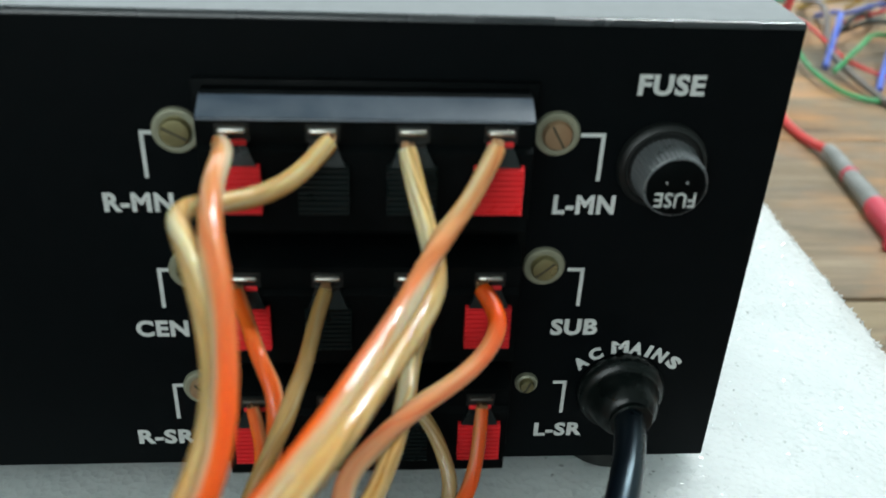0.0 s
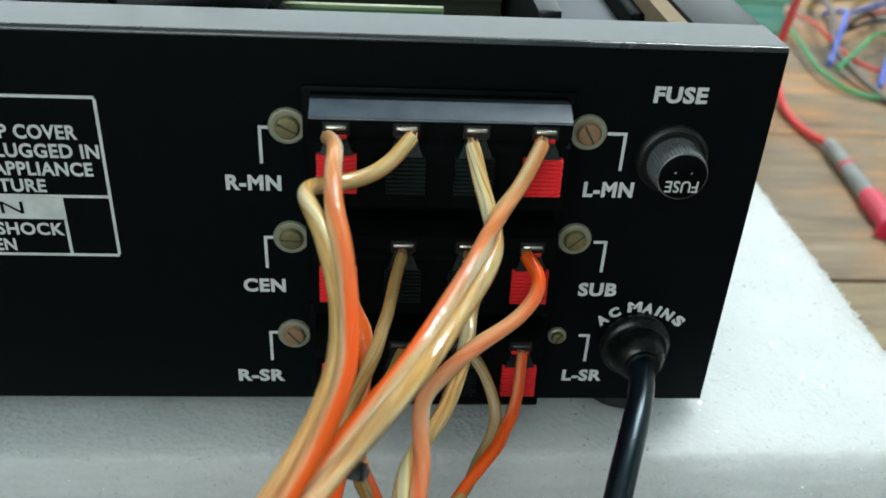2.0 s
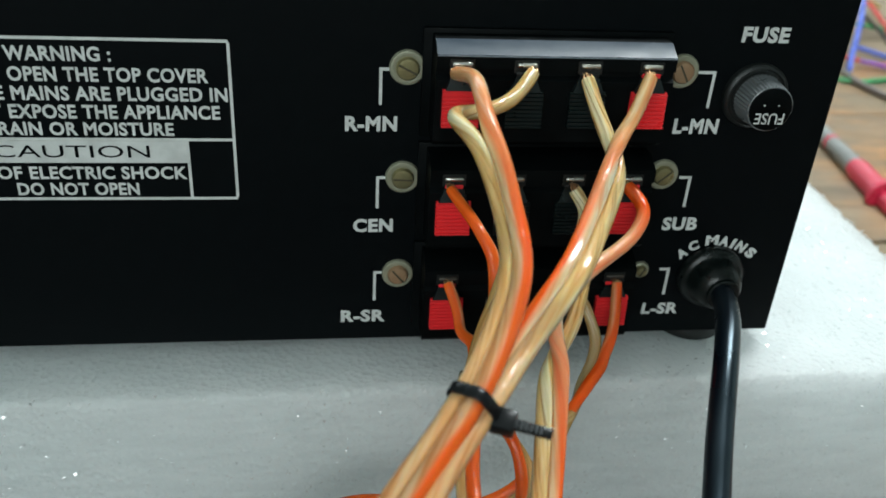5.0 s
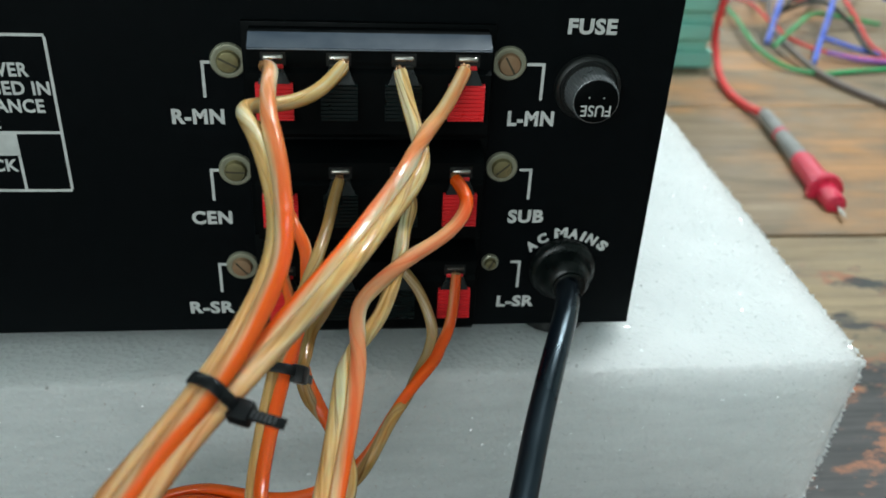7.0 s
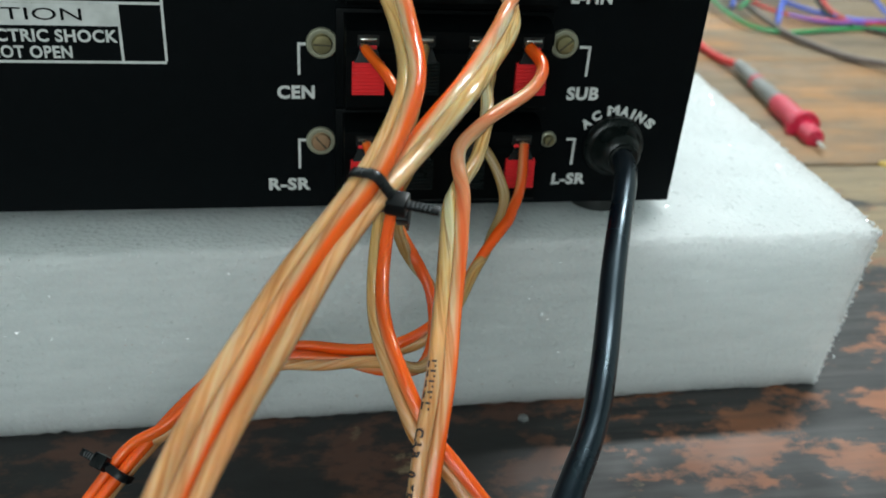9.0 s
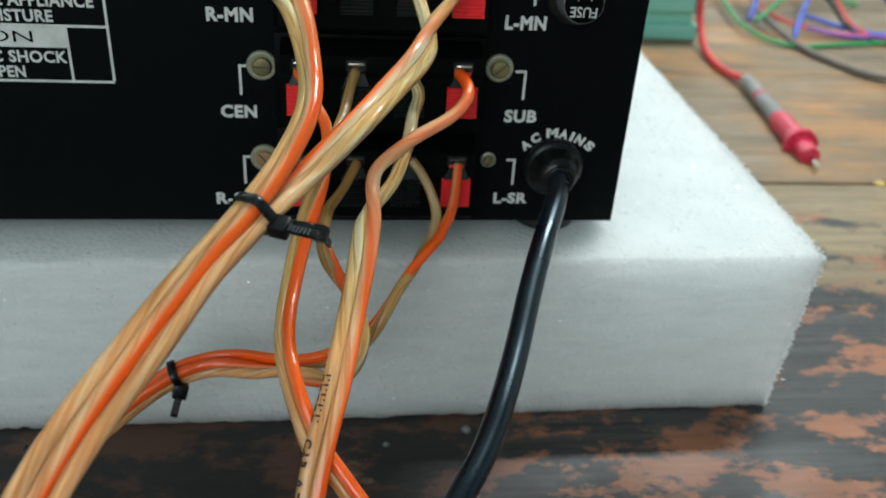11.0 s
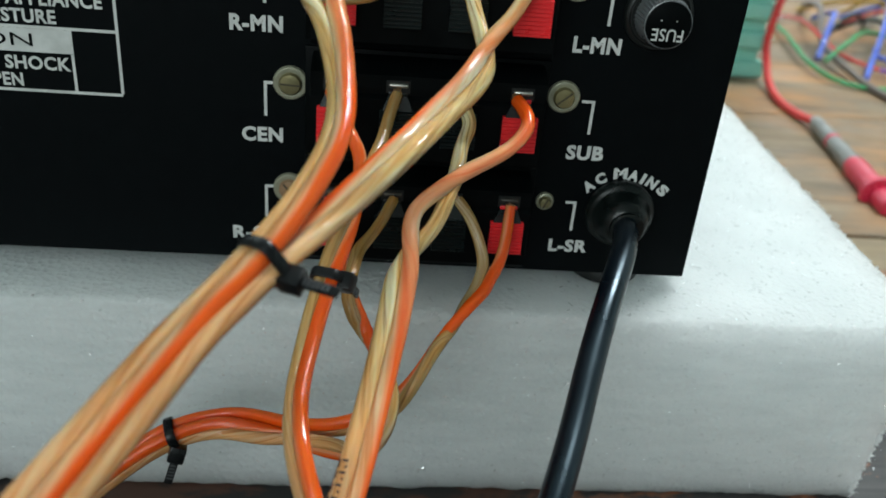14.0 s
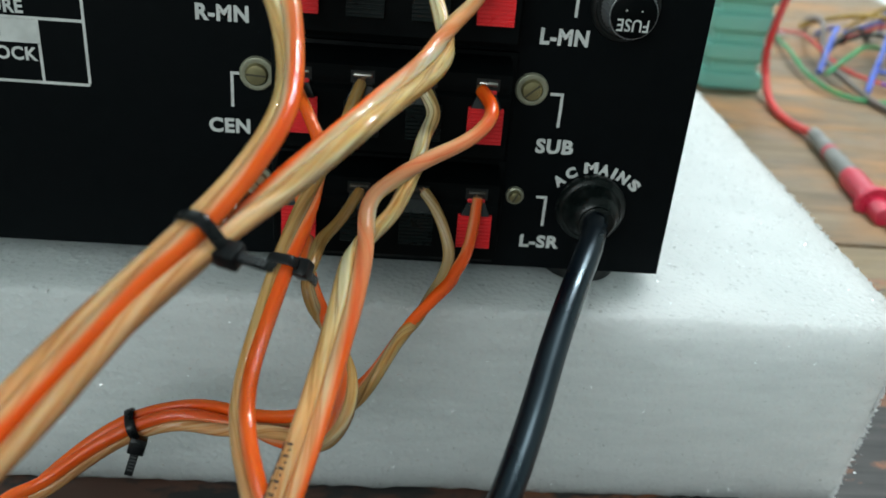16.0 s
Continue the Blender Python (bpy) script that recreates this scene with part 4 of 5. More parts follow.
# ---- inside the amplifier ----
def insides():
    board = part("circuit_board", box(bmesh.new(), -121, -62, 40, 41.6, 90, 134.6, 0.1), M_PCB_GREEN, amp, "upright green circuit board")
    part("board_edge", box(bmesh.new(), -121, -62, 39.9, 41.7, 134.7, 135.7, 0.15), M_PCB_EDGE, board, "pale cut edge")
    part("card_strip", box(bmesh.new(), -18.2, -14.2, 16, 200, 100, 141.2), M_CARD, amp, "tan card liner")
    bm = bmesh.new()
    prof = [(160, 70), (81, 70)]
    for k in range(16):
        prof += [(81, 71 + 4.2 * k), (80, 71.6 + 4.2 * k), (80, 74.2 + 4.2 * k), (81, 74.8 + 4.2 * k)]
    prism(bm, prof + [(160, 139)], -101, -44)
    part("transformer_block", bm, M_OLIVE, amp, "dark olive block with fine level ribs", 20)
    bm = bmesh.new()
    box(bm, -42.0, -36.5, 33, 200, 80, 138, 0.8)
    part("heatsink_fin", bm, M_RIM, amp, "black heatsink fin")
    part("heatsink_fin", box(bmesh.new(), -21.2, -17.8, 33, 200, 80, 138, 1.4, 3), M_PANEL, amp, "black heatsink fin")
    part("heatsink_base", box(bmesh.new(), -36.4, -21.3, 35, 200, 80, 133.5, 0.5), M_ALU, amp, "grey aluminium heatsink web")
    blue = part("circuit_board", box(bmesh.new(), -330, -150, 47, 190, 126.4, 128.0, 0.1), M_PCB_BLUE, amp, "blue circuit board, solder side up")
    rng = random.Random(7)
    bm = bmesh.new()
    for _ in range(260):
        x, y, r = rng.uniform(-255, -153), rng.uniform(50, 150), rng.uniform(0.5, 1.3)
        lathe(bm, (x, y, 127.95), (0, 0, 1), [(r, 0), (r * 0.8, r * 0.4), (r * 0.35, r * 0.8)], 8)
    tagged(part("solder_joints", bm, M_SOLDER, blue, "bright solder joints"), kind="stuff")
    har = thing("wire_harness", (-130, 40, 130), "bundle of black sleeved wires tied together", "wires")
    for k, (dy, dz, r) in enumerate(((0, 0, 3.0), (5.5, 0.5, 3.0), (10.5, 0, 2.8), (3.0, 4.6, 2.8), (8.5, 4.8, 2.8))):
        tube_part("sleeve", [(-160 - 2 * k, 37 + 0.4 * dy, 129.6 + dz * 0.2), (-150, 34 + 0.7 * dy, 131 + 0.6 * dz), (-136, 34 + dy, 133.5 + dz), (-122, 34 + dy, 137 + dz), (-111, 34 + dy, 139.5 + dz), (-103, 37 + dy, 137.5 + dz), (-98, 41 + dy, 131 + dz), (-95, 46 + dy, 118 + dz)], r, M_SLEEVE, har)
    for x, z, tilt in ((-150, 132.6, 0.15), (-132, 136.6, 0.25), (-100, 136, -0.8)):
        bm = lathe(bmesh.new(), (x - 0.8, 39.0, z), (1, 0, tilt), [(7.6, 0), (8.0, 0.2), (8.0, 1.6), (7.6, 1.8)], 20)
        part("band", bm, M_NYLON, har, "black nylon tie band")
    tube_part("thin_wire", [(-135, 50, 139), (-134.5, 50, 146), (-134, 52, 153), (-134, 55, 160)], 0.5, M_YELLOW, har, "thin yellow wire")


insides()


# ---- speaker cables ----
def closer(line, other, gap):
    """The line, drawn towards its twin where the two run as one ribbon, so that they end up a gap apart."""
    out = []
    for p in line:
        q = min(other, key=lambda k: (k - p).length_squared)
        d = (q - p).length
        pull = max(0.0, min(1.0, (4.6 - d) / 1.4)) * max(0.0, d - gap) / 2
        out.append(p + (q - p).normalized() * pull)
    return eased(out, 4)


def cable(label, orange, gold, tint=M_ORANGE, radius=1.43):
    """A flat twin cable that splits into two cores at its end. Each core's bare strands go into the hole that its first point names."""
    ob = thing("speaker_cable", (orange[-1][0], orange[-1][1], 0), label, "cable", "speaker cables")
    lines = []
    for points in (orange, gold):
        x, y, z = points[0]
        lines.append(eased(curve([(x, -11.2, z - 1.25 if z > 85 else z - 0.2)] + points[1:]), 8))
    lines = [closer(lines[0], lines[1], 1.95 * radius), closer(lines[1], lines[0], 1.95 * radius)]
    for name, line, partner, mat, tag, hole in (("orange_core", lines[0], lines[1], tint, "orange tinted core", orange[0]), ("clear_core", lines[1], lines[0], M_GOLD_SHADE if tint == M_ORANGE_SHADE else M_GOLD, "clear core with golden strands", gold[0])):
        core = part(name, tube(bmesh.new(), line, radius, 20, partner, lambda s: 0.93 if s < 0.001 else 1.0), mat, ob, tag, 60)
        part("strands", tube(bmesh.new(), line, 0.76 * radius, 12), M_STRANDS, core, "twisted golden strands", 60)
        bm = bmesh.new()
        rng = random.Random(round(hole[0] * 10))
        end = Vector((hole[0], -9.5, hole[2] - 0.9))
        for k in range(11):
            a = 2.4 * k
            off = (0.3 + 0.07 * k) * Vector((math.cos(a), 0.3 * math.sin(a), math.sin(a)))
            mid = line[0].lerp(end, 0.55) + 0.9 * off + Vector((rng.uniform(-0.25, 0.25), -0.3, 0.25))
            tube(bm, [line[1] + off, line[0] + off, mid, end + Vector((0.8 * off.x, rng.uniform(0.2, 0.8), rng.uniform(-0.1, 0.3)))], 0.15, 5)
        part("bare_copper", bm, M_COPPER, ob, "bare copper strands")
    return ob, lines[0], lines[1]


cable_a = cable("clear and orange twin speaker cable from the top terminals", [(-84.8, -9.9, 128), (-82.7, -21.2, 129.7), (-83, -31.5, 128.6), (-80.8, -40.5, 123.2), (-79.6, -47.9, 117.4), (-79.1, -56.9, 113), (-81.9, -65.1, 108.3), (-87.3, -74.6, 102.7), (-94.5, -82.9, 97.3), (-101.9, -89.8, 90.4), (-108.6, -99.9, 84.5), (-115.4, -110.7, 78.6), (-121, -122.4, 71), (-126.3, -134, 62.8), (-131.4, -145.4, 54.4), (-136.4, -156.7, 46.2), (-141.4, -168.2, 38.2), (-146.4, -179.9, 30.5), (-151.4, -191.9, 23), (-156.4, -204.1, 15.9), (-161.5, -216.6, 8.8), (-166.5, -229.1, 1.9)], [(-69.9, -9.9, 128.3), (-74.6, -17.4, 124.1), (-81.1, -21.9, 123.3), (-88, -27.6, 125.2), (-84.5, -37.7, 124.1), (-81.1, -46, 115.7), (-81.4, -57.3, 110.6), (-86.3, -67.8, 104.7), (-93.5, -78, 99.1), (-102.1, -85.9, 92.5), (-109.1, -95.7, 86.7), (-116.1, -107.1, 81.8), (-121.6, -119.5, 75), (-126.8, -131.6, 66.8), (-132.2, -143.6, 58.1), (-137.5, -155.4, 49.4), (-143, -167.3, 40.8), (-148.4, -179.3, 32.5), (-153.7, -191.5, 24.5), (-159.1, -204, 16.7), (-164.3, -216.5, 9), (-169.5, -229.2, 1.5)])
cable_b = cable("clear and orange twin speaker cable crossing over the lower terminals", [(-46.2, -9.9, 127.8), (-50.4, -17.2, 121), (-54.6, -22.5, 117.8), (-60.1, -31.6, 113.2), (-65.8, -43.4, 111.5), (-72.3, -54.7, 108.3), (-81.3, -63.9, 102.6), (-88.2, -75.2, 97.2), (-97.1, -85.8, 91.7), (-105.4, -96.6, 84.9), (-113.3, -107.9, 77.4), (-120.3, -119.6, 69.6), (-126.6, -131.7, 61.2), (-132.6, -144, 52.4), (-138.5, -156.6, 43.4), (-144.3, -169.5, 34.6), (-149.9, -182.9, 26), (-155.5, -196.6, 17.6), (-161, -210.5, 9.5), (-166.4, -224.5, 1.6)], [(-58.9, -9.9, 127.3), (-56.8, -18.9, 118.7), (-54.8, -25.9, 113.7), (-57.9, -34, 111.3), (-63, -43.8, 110.3), (-68.8, -55.1, 108.6), (-77.9, -63.8, 102.8), (-86.4, -75.7, 99.8), (-95.2, -86.3, 94.3), (-102.3, -96.7, 87), (-110.8, -108.2, 79.8), (-117.7, -120.1, 71.2), (-123.7, -132.2, 61.8), (-129.8, -144.4, 52.4), (-135.8, -156.8, 43.1), (-141.6, -169.7, 34.1), (-147.2, -183.1, 25.4), (-152.7, -196.9, 17.2), (-158.2, -210.9, 9.2), (-163.7, -225.1, 1.5)])
cable_c = cable("clear and orange twin speaker cable from the middle terminals, hanging down", [(-84.3, -9.9, 103.3), (-82.4, -16.3, 100.8), (-80.4, -22.4, 99.7), (-77.7, -27, 95.2), (-77.5, -31.6, 88.7), (-78.9, -37.6, 83), (-81.6, -45.1, 77.1), (-83.7, -54.7, 71.7), (-84.7, -66, 68.5), (-83.1, -76.3, 65.7), (-79, -83.8, 57.6), (-72, -90.9, 50.4), (-65, -97.7, 43.2), (-59.8, -106.3, 36.5), (-56.2, -116, 29.9), (-53.2, -126.1, 23.3), (-50.6, -136.5, 16.9), (-48, -147, 10.5), (-45.5, -157.5, 4.1)], [(-71, -9.9, 103.6), (-72.3, -15.8, 100), (-73.7, -22.3, 96.4), (-75.7, -30.6, 93.6), (-79.8, -35.9, 87.3), (-83.4, -41.5, 79), (-85.6, -51.2, 71.9), (-86.9, -63.1, 67.2), (-85.8, -74.1, 64.8), (-83, -80.6, 59.3), (-80.8, -86.1, 54.5), (-75.6, -88.6, 50.4), (-71, -94.8, 45.4), (-64.7, -103, 40.7), (-59.5, -113.1, 34.3), (-55.7, -124.5, 27), (-52.6, -136.6, 19.4), (-49.8, -148.9, 11.5), (-47.1, -161.3, 3.7)], M_ORANGE_SHADE, 1.2)
cable_d = cable("twisted clear and orange twin speaker cable with small black print", [(-46.9, -9.9, 104), (-44.5, -17.1, 100.3), (-48.4, -22.6, 97.1), (-54.2, -26.8, 95.2), (-61.5, -32, 92.9), (-68.1, -39, 89.7), (-67.4, -47.4, 85.4), (-68.1, -52.9, 79.3), (-69.9, -60.9, 73.9), (-72, -68.7, 68.3), (-74, -77.8, 64), (-76.8, -86.7, 58.2), (-79.1, -93.6, 49.4), (-80.6, -100.6, 40.6), (-81.8, -108.8, 32.4), (-83.2, -118, 25.3), (-84.7, -128, 19.3), (-86.3, -138.6, 14.1), (-88, -149.4, 9.6), (-89.6, -160.5, 5.5), (-91.1, -171.6, 1.5)], [(-58.3, -9.9, 103.3), (-56, -13.9, 98.3), (-57.5, -17.5, 95.8), (-58.7, -24, 94.8), (-60.3, -31.4, 90.7), (-64, -39.7, 86.3), (-70.2, -47.3, 83.5), (-71.7, -53.7, 78.6), (-73.2, -61, 73.6), (-75, -68.9, 68.4), (-76.8, -77.9, 64.5), (-79.5, -86.1, 59), (-81.7, -92.3, 49.7), (-83.3, -99.9, 40.6), (-84.6, -108.6, 32.4), (-86, -118.3, 25.3), (-87.5, -128.5, 19.3), (-89.2, -139.2, 14.2), (-90.8, -150.1, 9.7), (-92.4, -161.1, 5.5), (-94, -172.1, 1.5)], M_ORANGE_PALE)
cable_e = cable("clear and orange twin speaker cable looping back behind the others", [(-83.5, -9.9, 79.5), (-81.7, -16.2, 75.2), (-81.7, -20.6, 72.9), (-79.7, -24.6, 72.9), (-80, -28.8, 71.9), (-76.8, -35.6, 66.7), (-72.1, -42.4, 59.7), (-71.4, -46.7, 51.8), (-72.5, -48.7, 45.6), (-75, -47.8, 40.2), (-82.3, -44.8, 38.2), (-88.7, -39.8, 37.4), (-97, -36.9, 37.6), (-105.9, -35, 37.2), (-115.4, -37.9, 34.8), (-124.1, -41.6, 30.4), (-131.2, -45.9, 26.1), (-138, -45.8, 22.6), (-143.9, -50.1, 16.6), (-150.6, -56, 10.1), (-157.9, -62.7, 3.4)], [(-70.5, -9.9, 79.3), (-73.8, -18.3, 75.5), (-77, -24.7, 74.1), (-78, -31.5, 72.7), (-79.2, -36.5, 70.6), (-77.4, -38.1, 66.2), (-74.5, -37.3, 61), (-69.5, -42.8, 56), (-69.1, -49, 49.8), (-73.8, -51.7, 43.6), (-78.7, -46.2, 41.8), (-86.9, -42.7, 40), (-95.8, -39.9, 36.6), (-104.9, -35.8, 34.7), (-115, -37.3, 32.1), (-123.8, -41.6, 27.5), (-130.7, -45.8, 23.1), (-136.6, -44, 20.8), (-142.6, -48.2, 15), (-149.5, -54.2, 8.3), (-156.9, -61, 1.5)], M_ORANGE_SHADE, 1.2)
cable_f = cable("clear and orange twin speaker cable from the bottom terminals, bent aside", [(-45.4, -9.9, 79), (-47, -18.8, 69.1), (-49.3, -22.1, 66.8), (-50.1, -24.1, 65.3), (-54.1, -27.6, 63.2), (-59.1, -31.9, 59), (-63.3, -36.6, 54.2), (-68.3, -39, 48.1), (-76.3, -41.1, 44.1), (-84.3, -39.5, 40.9), (-91.8, -36.4, 39.2), (-99.1, -33.4, 38.5), (-106.7, -32.3, 36.9), (-115.6, -35.1, 35.2), (-125.3, -39.3, 29.7), (-135.5, -46.7, 21.8), (-144, -53.8, 14.7), (-150.9, -60, 8.8), (-157.1, -65.4, 3.3)], [(-56.9, -9.9, 80.1), (-53.8, -13.7, 76.4), (-51, -17.7, 69.9), (-52.4, -21.8, 65.2), (-54.9, -25.2, 61.9), (-56.8, -29.6, 59.9), (-60.6, -34.6, 57.8), (-64.4, -39.3, 52.6), (-69.6, -41.5, 45), (-80.3, -40.1, 39.4), (-91, -36, 36.6), (-100.9, -33.8, 35.6), (-107.5, -33.1, 33.8), (-113.7, -34.1, 33.2), (-120.6, -36.7, 29.7), (-128.3, -41.4, 24.2), (-137.9, -47.8, 16.9), (-147, -55.7, 9.3), (-156, -63.6, 1.5)], M_ORANGE_SHADE, 1.2)


def cable_print():
    """Black print along the clear core of the twisted cable: a maker's name as plain bars, then the words that can be read."""
    ob, lo, lg = cable_d
    run = [0.0]
    for a, b in zip(lg, lg[1:]):
        run.append(run[-1] + (b - a).length)
    first = next(r for r, p in zip(run, lg) if p.z < PRINT_TOP and p.y < -60)

    def lay(along, across, lift=1.6):
        """A point on the skin: along in mm from the first letter, across in mm, growing towards the other core."""
        d = first + along
        i = max(k for k in range(len(run) - 1) if run[k] <= d)
        p = lg[i].lerp(lg[i + 1], (d - run[i]) / (run[i + 1] - run[i]))
        t = (lg[min(i + 3, len(lg) - 1)] - lg[max(i - 2, 0)]).normalized()
        side = min(lo, key=lambda q: (q - p).length_squared) - p
        side = (side - side.dot(t) * t).normalized()
        up = t.cross(side)
        up = up if up.y < 0 else -up
        g = (across - 0.9) / 1.45
        return (p + lift * (math.cos(g) * up + math.sin(g) * side)) * MM

    bm = bmesh.new()
    for k in range(5):
        for j in range(3):
            x, y = 1.95 * k + (0.0, 0.0, 0.95)[j], (-0.8, -0.1, -0.8)[j]
            w, h = (1.3, 0.42, 0.42)[j], (0.4, 0.9, 1.6)[j]
            bm.faces.new([bm.verts.new(lay(x + u * w, y + v * h)) for u, v in ((0, 0), (1, 0), (1, 1), (0, 1))])
    part("print_bars", bm, M_INK, ob, "small black print", 0)
    for words, start in (("CAB", 12.2), ("0.75", 19.5)):
        cu = bpy.data.curves.new("lettering", "FONT")
        cu.body, cu.size, cu.offset, cu.resolution_u, cu.space_character = words, 1.0, 0.045, 3, 1.25
        tmp = new("lettering_draft", cu)
        bpy.context.view_layer.update()
        me = bpy.data.meshes.new_from_object(tmp.evaluated_get(bpy.context.evaluated_depsgraph_get()))
        bpy.data.objects.remove(tmp)
        bpy.data.curves.remove(cu)
        for v in me.vertices:
            v.co = lay(start + 2.3 * v.co.x, -0.85 + 2.2 * v.co.y)
        me.materials.clear()
        me.materials.append(M_INK)
        tagged(under(new("lettering", me), ob), "small black print " + words)


PRINT_TOP = 65.5
cable_print()


def zip_tie(centre, axis, cores, head_way, tail, label):
    """A strap drawn tight round the cores that pass its plane, with its head and a ribbed tail."""
    c, t = Vector(centre), Vector(axis).normalized()
    a = Vector((0, 0, 1)).cross(t).normalized()
    b = t.cross(a).normalized()
    spots = []
    for line in cores:
        i = min((i for i in range(len(line) - 1) if (line[i] - c).length < 20), key=lambda i: abs((line[i] - c).dot(t)))
        p = line[i]
        for p, q in ((line[max(i - 1, 0)], line[i]), (line[i], line[i + 1])):
            d0, d1 = (p - c).dot(t), (q - c).dot(t)
            if d0 * d1 <= 0:
                p = p.lerp(q, d0 / (d0 - d1 + 1e-9))
                break
        spots += [((p - c).dot(a) + 1.5 * math.cos(g), (p - c).dot(b) + 1.5 * math.sin(g)) for g in (math.pi * k / 9 for k in range(18))]
    spots = sorted(set(spots))
    hull = []
    for run in (spots, spots[::-1]):  # the outline of the bundle
        half = []
        for s in run:
            while len(half) > 1 and (half[-1][0] - half[-2][0]) * (s[1] - half[-2][1]) - (half[-1][1] - half[-2][1]) * (s[0] - half[-2][0]) <= 0:
                half.pop()
            half.append(s)
        hull += half[:-1]
    ob = thing("zip_tie", centre, label, "zip tie", "zip ties")
    bm = bmesh.new()
    k, rings, w, th = len(hull), [], 0.95, 0.55
    for i in range(k):
        p, q, s = hull[i - 1], hull[i], hull[(i + 1) % k]
        o = Vector((s[1] - p[1], p[0] - s[0])).normalized()
        o3 = o.x * a + o.y * b
        at = c + q[0] * a + q[1] * b
        rings.append([bm.verts.new((at + o3 * r + t * s2) * MM) for r, s2 in ((0, -w), (th * 0.8, -w), (th, -w * 0.8), (th, w * 0.8), (th * 0.8, w), (0, w))])
    for i in range(k):
        for j in range(6):
            bm.faces.new((rings[i][j], rings[i][(j + 1) % 6], rings[(i + 1) % k][(j + 1) % 6], rings[(i + 1) % k][j]))
    bmesh.ops.recalc_face_normals(bm, faces=bm.faces[:])
    part("strap", bm, M_NYLON, ob)
    hw = Vector(head_way)
    far = max(hull, key=lambda s: s[0] * hw.dot(a) + s[1] * hw.dot(b))
    h = c + far[0] * a + far[1] * b + 1.0 * (hw - hw.dot(t) * t).normalized()
    way = Vector(tail) - h
    way, length = way.normalized(), way.length
    up = way.cross(t).normalized()
    m = Matrix((way, up.cross(way).normalized(), up)).transposed()

    def block(x0, x1, y0, y1, z0, z1, bev, name, tag=""):
        bm, teeth = box(bmesh.new(), x0, x1, y0, y1, z0, z1, bev), bmesh.new()
        if name == "tail":
            for z in (z0, z1):
                for i in range(int((x1 - x0 - 1.0) / 0.72)):
                    box(teeth, x0 + 0.6 + 0.72 * i, x0 + 0.92 + 0.72 * i, y0 + 0.22, y1 - 0.22, z - 0.18, z + 0.18)
        for v in bm.verts[:] + teeth.verts[:]:
            v.co = (m @ v.co) + h * MM
        piece = part(name, bm, M_NYLON, ob, tag)
        if name == "tail":
            part("teeth", teeth, M_LADDER, piece, "row of teeth, greyed for their glints")

    block(-1.7, 1.9, -1.7, 1.7, -1.45, 1.45, 0.4, "head")
    block(1.3, length, -0.85, 0.85, -0.35, 0.25, 0.12, "tail", "ribbed tail")
    return ob


zip_tie((-88.5, -75.4, 100.0), (-0.56, -0.74, -0.37), cable_a[1:] + cable_b[1:], (0.9, -0.5, -0.5), (-78.4, -80.4, 98.4), "black nylon zip tie round the two top cables")
zip_tie((-82.4, -42.6, 78.0), (-0.23, -0.78, -0.58), cable_c[1:], (1.0, 0.2, -0.3), (-76.9, -38.4, 72.0), "small black nylon zip tie round one hanging cable")
zip_tie((-114.3, -35.8, 33.9), (-0.93, -0.26, -0.27), cable_e[1:] + cable_f[1:], (0.1, -1.0, -0.3), (-114.6, -41.5, 25.6), "small black nylon zip tie round two cables")
zip_tie((-142.2, -47.6, 17.2), (-0.6, -0.53, -0.6), cable_e[1:] + cable_f[1:], (-1.0, 0.0, 0.5), (-149.0, -44.5, 19.8), "black nylon zip tie round cables near the bench")


# ---- things on the bench behind ----
def test_probe(neck, tip, sleeve, nose, label, lead_mat, lead):
    """A multimeter probe: grey handle, coloured front with a finger guard, steel tip, and its lead."""
    n, e = Vector(neck), Vector(tip)
    axis, L = (e - n).normalized(), (e - n).length
    ob = thing("test_probe", neck, label, "probe")
    handle = part("handle", lathe(bmesh.new(), n, axis, [(2.2, -2), (3.2, 0), (3.8, 6), (4.2, L * 0.22), (4.0, L * 0.3), (4.5, L * 0.36), (4.8, L * 0.5)], 20), M_GREY, ob, "grey plastic handle")
    part("band", lathe(bmesh.new(), n, axis, [(4.15, L * 0.235), (4.35, L * 0.24), (4.35, L * 0.255), (4.1, L * 0.26)], 20), sleeve, handle)
    part("grip", lathe(bmesh.new(), n, axis, [(4.85, L * 0.5), (5.6, L * 0.53), (5.8, L * 0.7), (6.2, L * 0.745)], 20), sleeve, ob, "coloured front grip")
    part("finger_guard", lathe(bmesh.new(), n, axis, [(6.2, L * 0.745), (8.4, L * 0.76), (8.6, L * 0.775), (8.2, L * 0.79), (5.2, L * 0.795)], 28), sleeve, ob)
    part("nose", lathe(bmesh.new(), n, axis, [(5.1, L * 0.79), (5.0, L * 0.86), (4.6, L * 0.9), (2.0, L * 0.91)], 20), nose, ob)
    part("needle", lathe(bmesh.new(), n, axis, [(0.95, L * 0.9), (0.95, L * 0.975), (0.2, L)], 10), M_CHROME, ob, "steel needle tip")
    tube_part("lead", lead, 2.3, lead_mat, ob, "flexible lead")


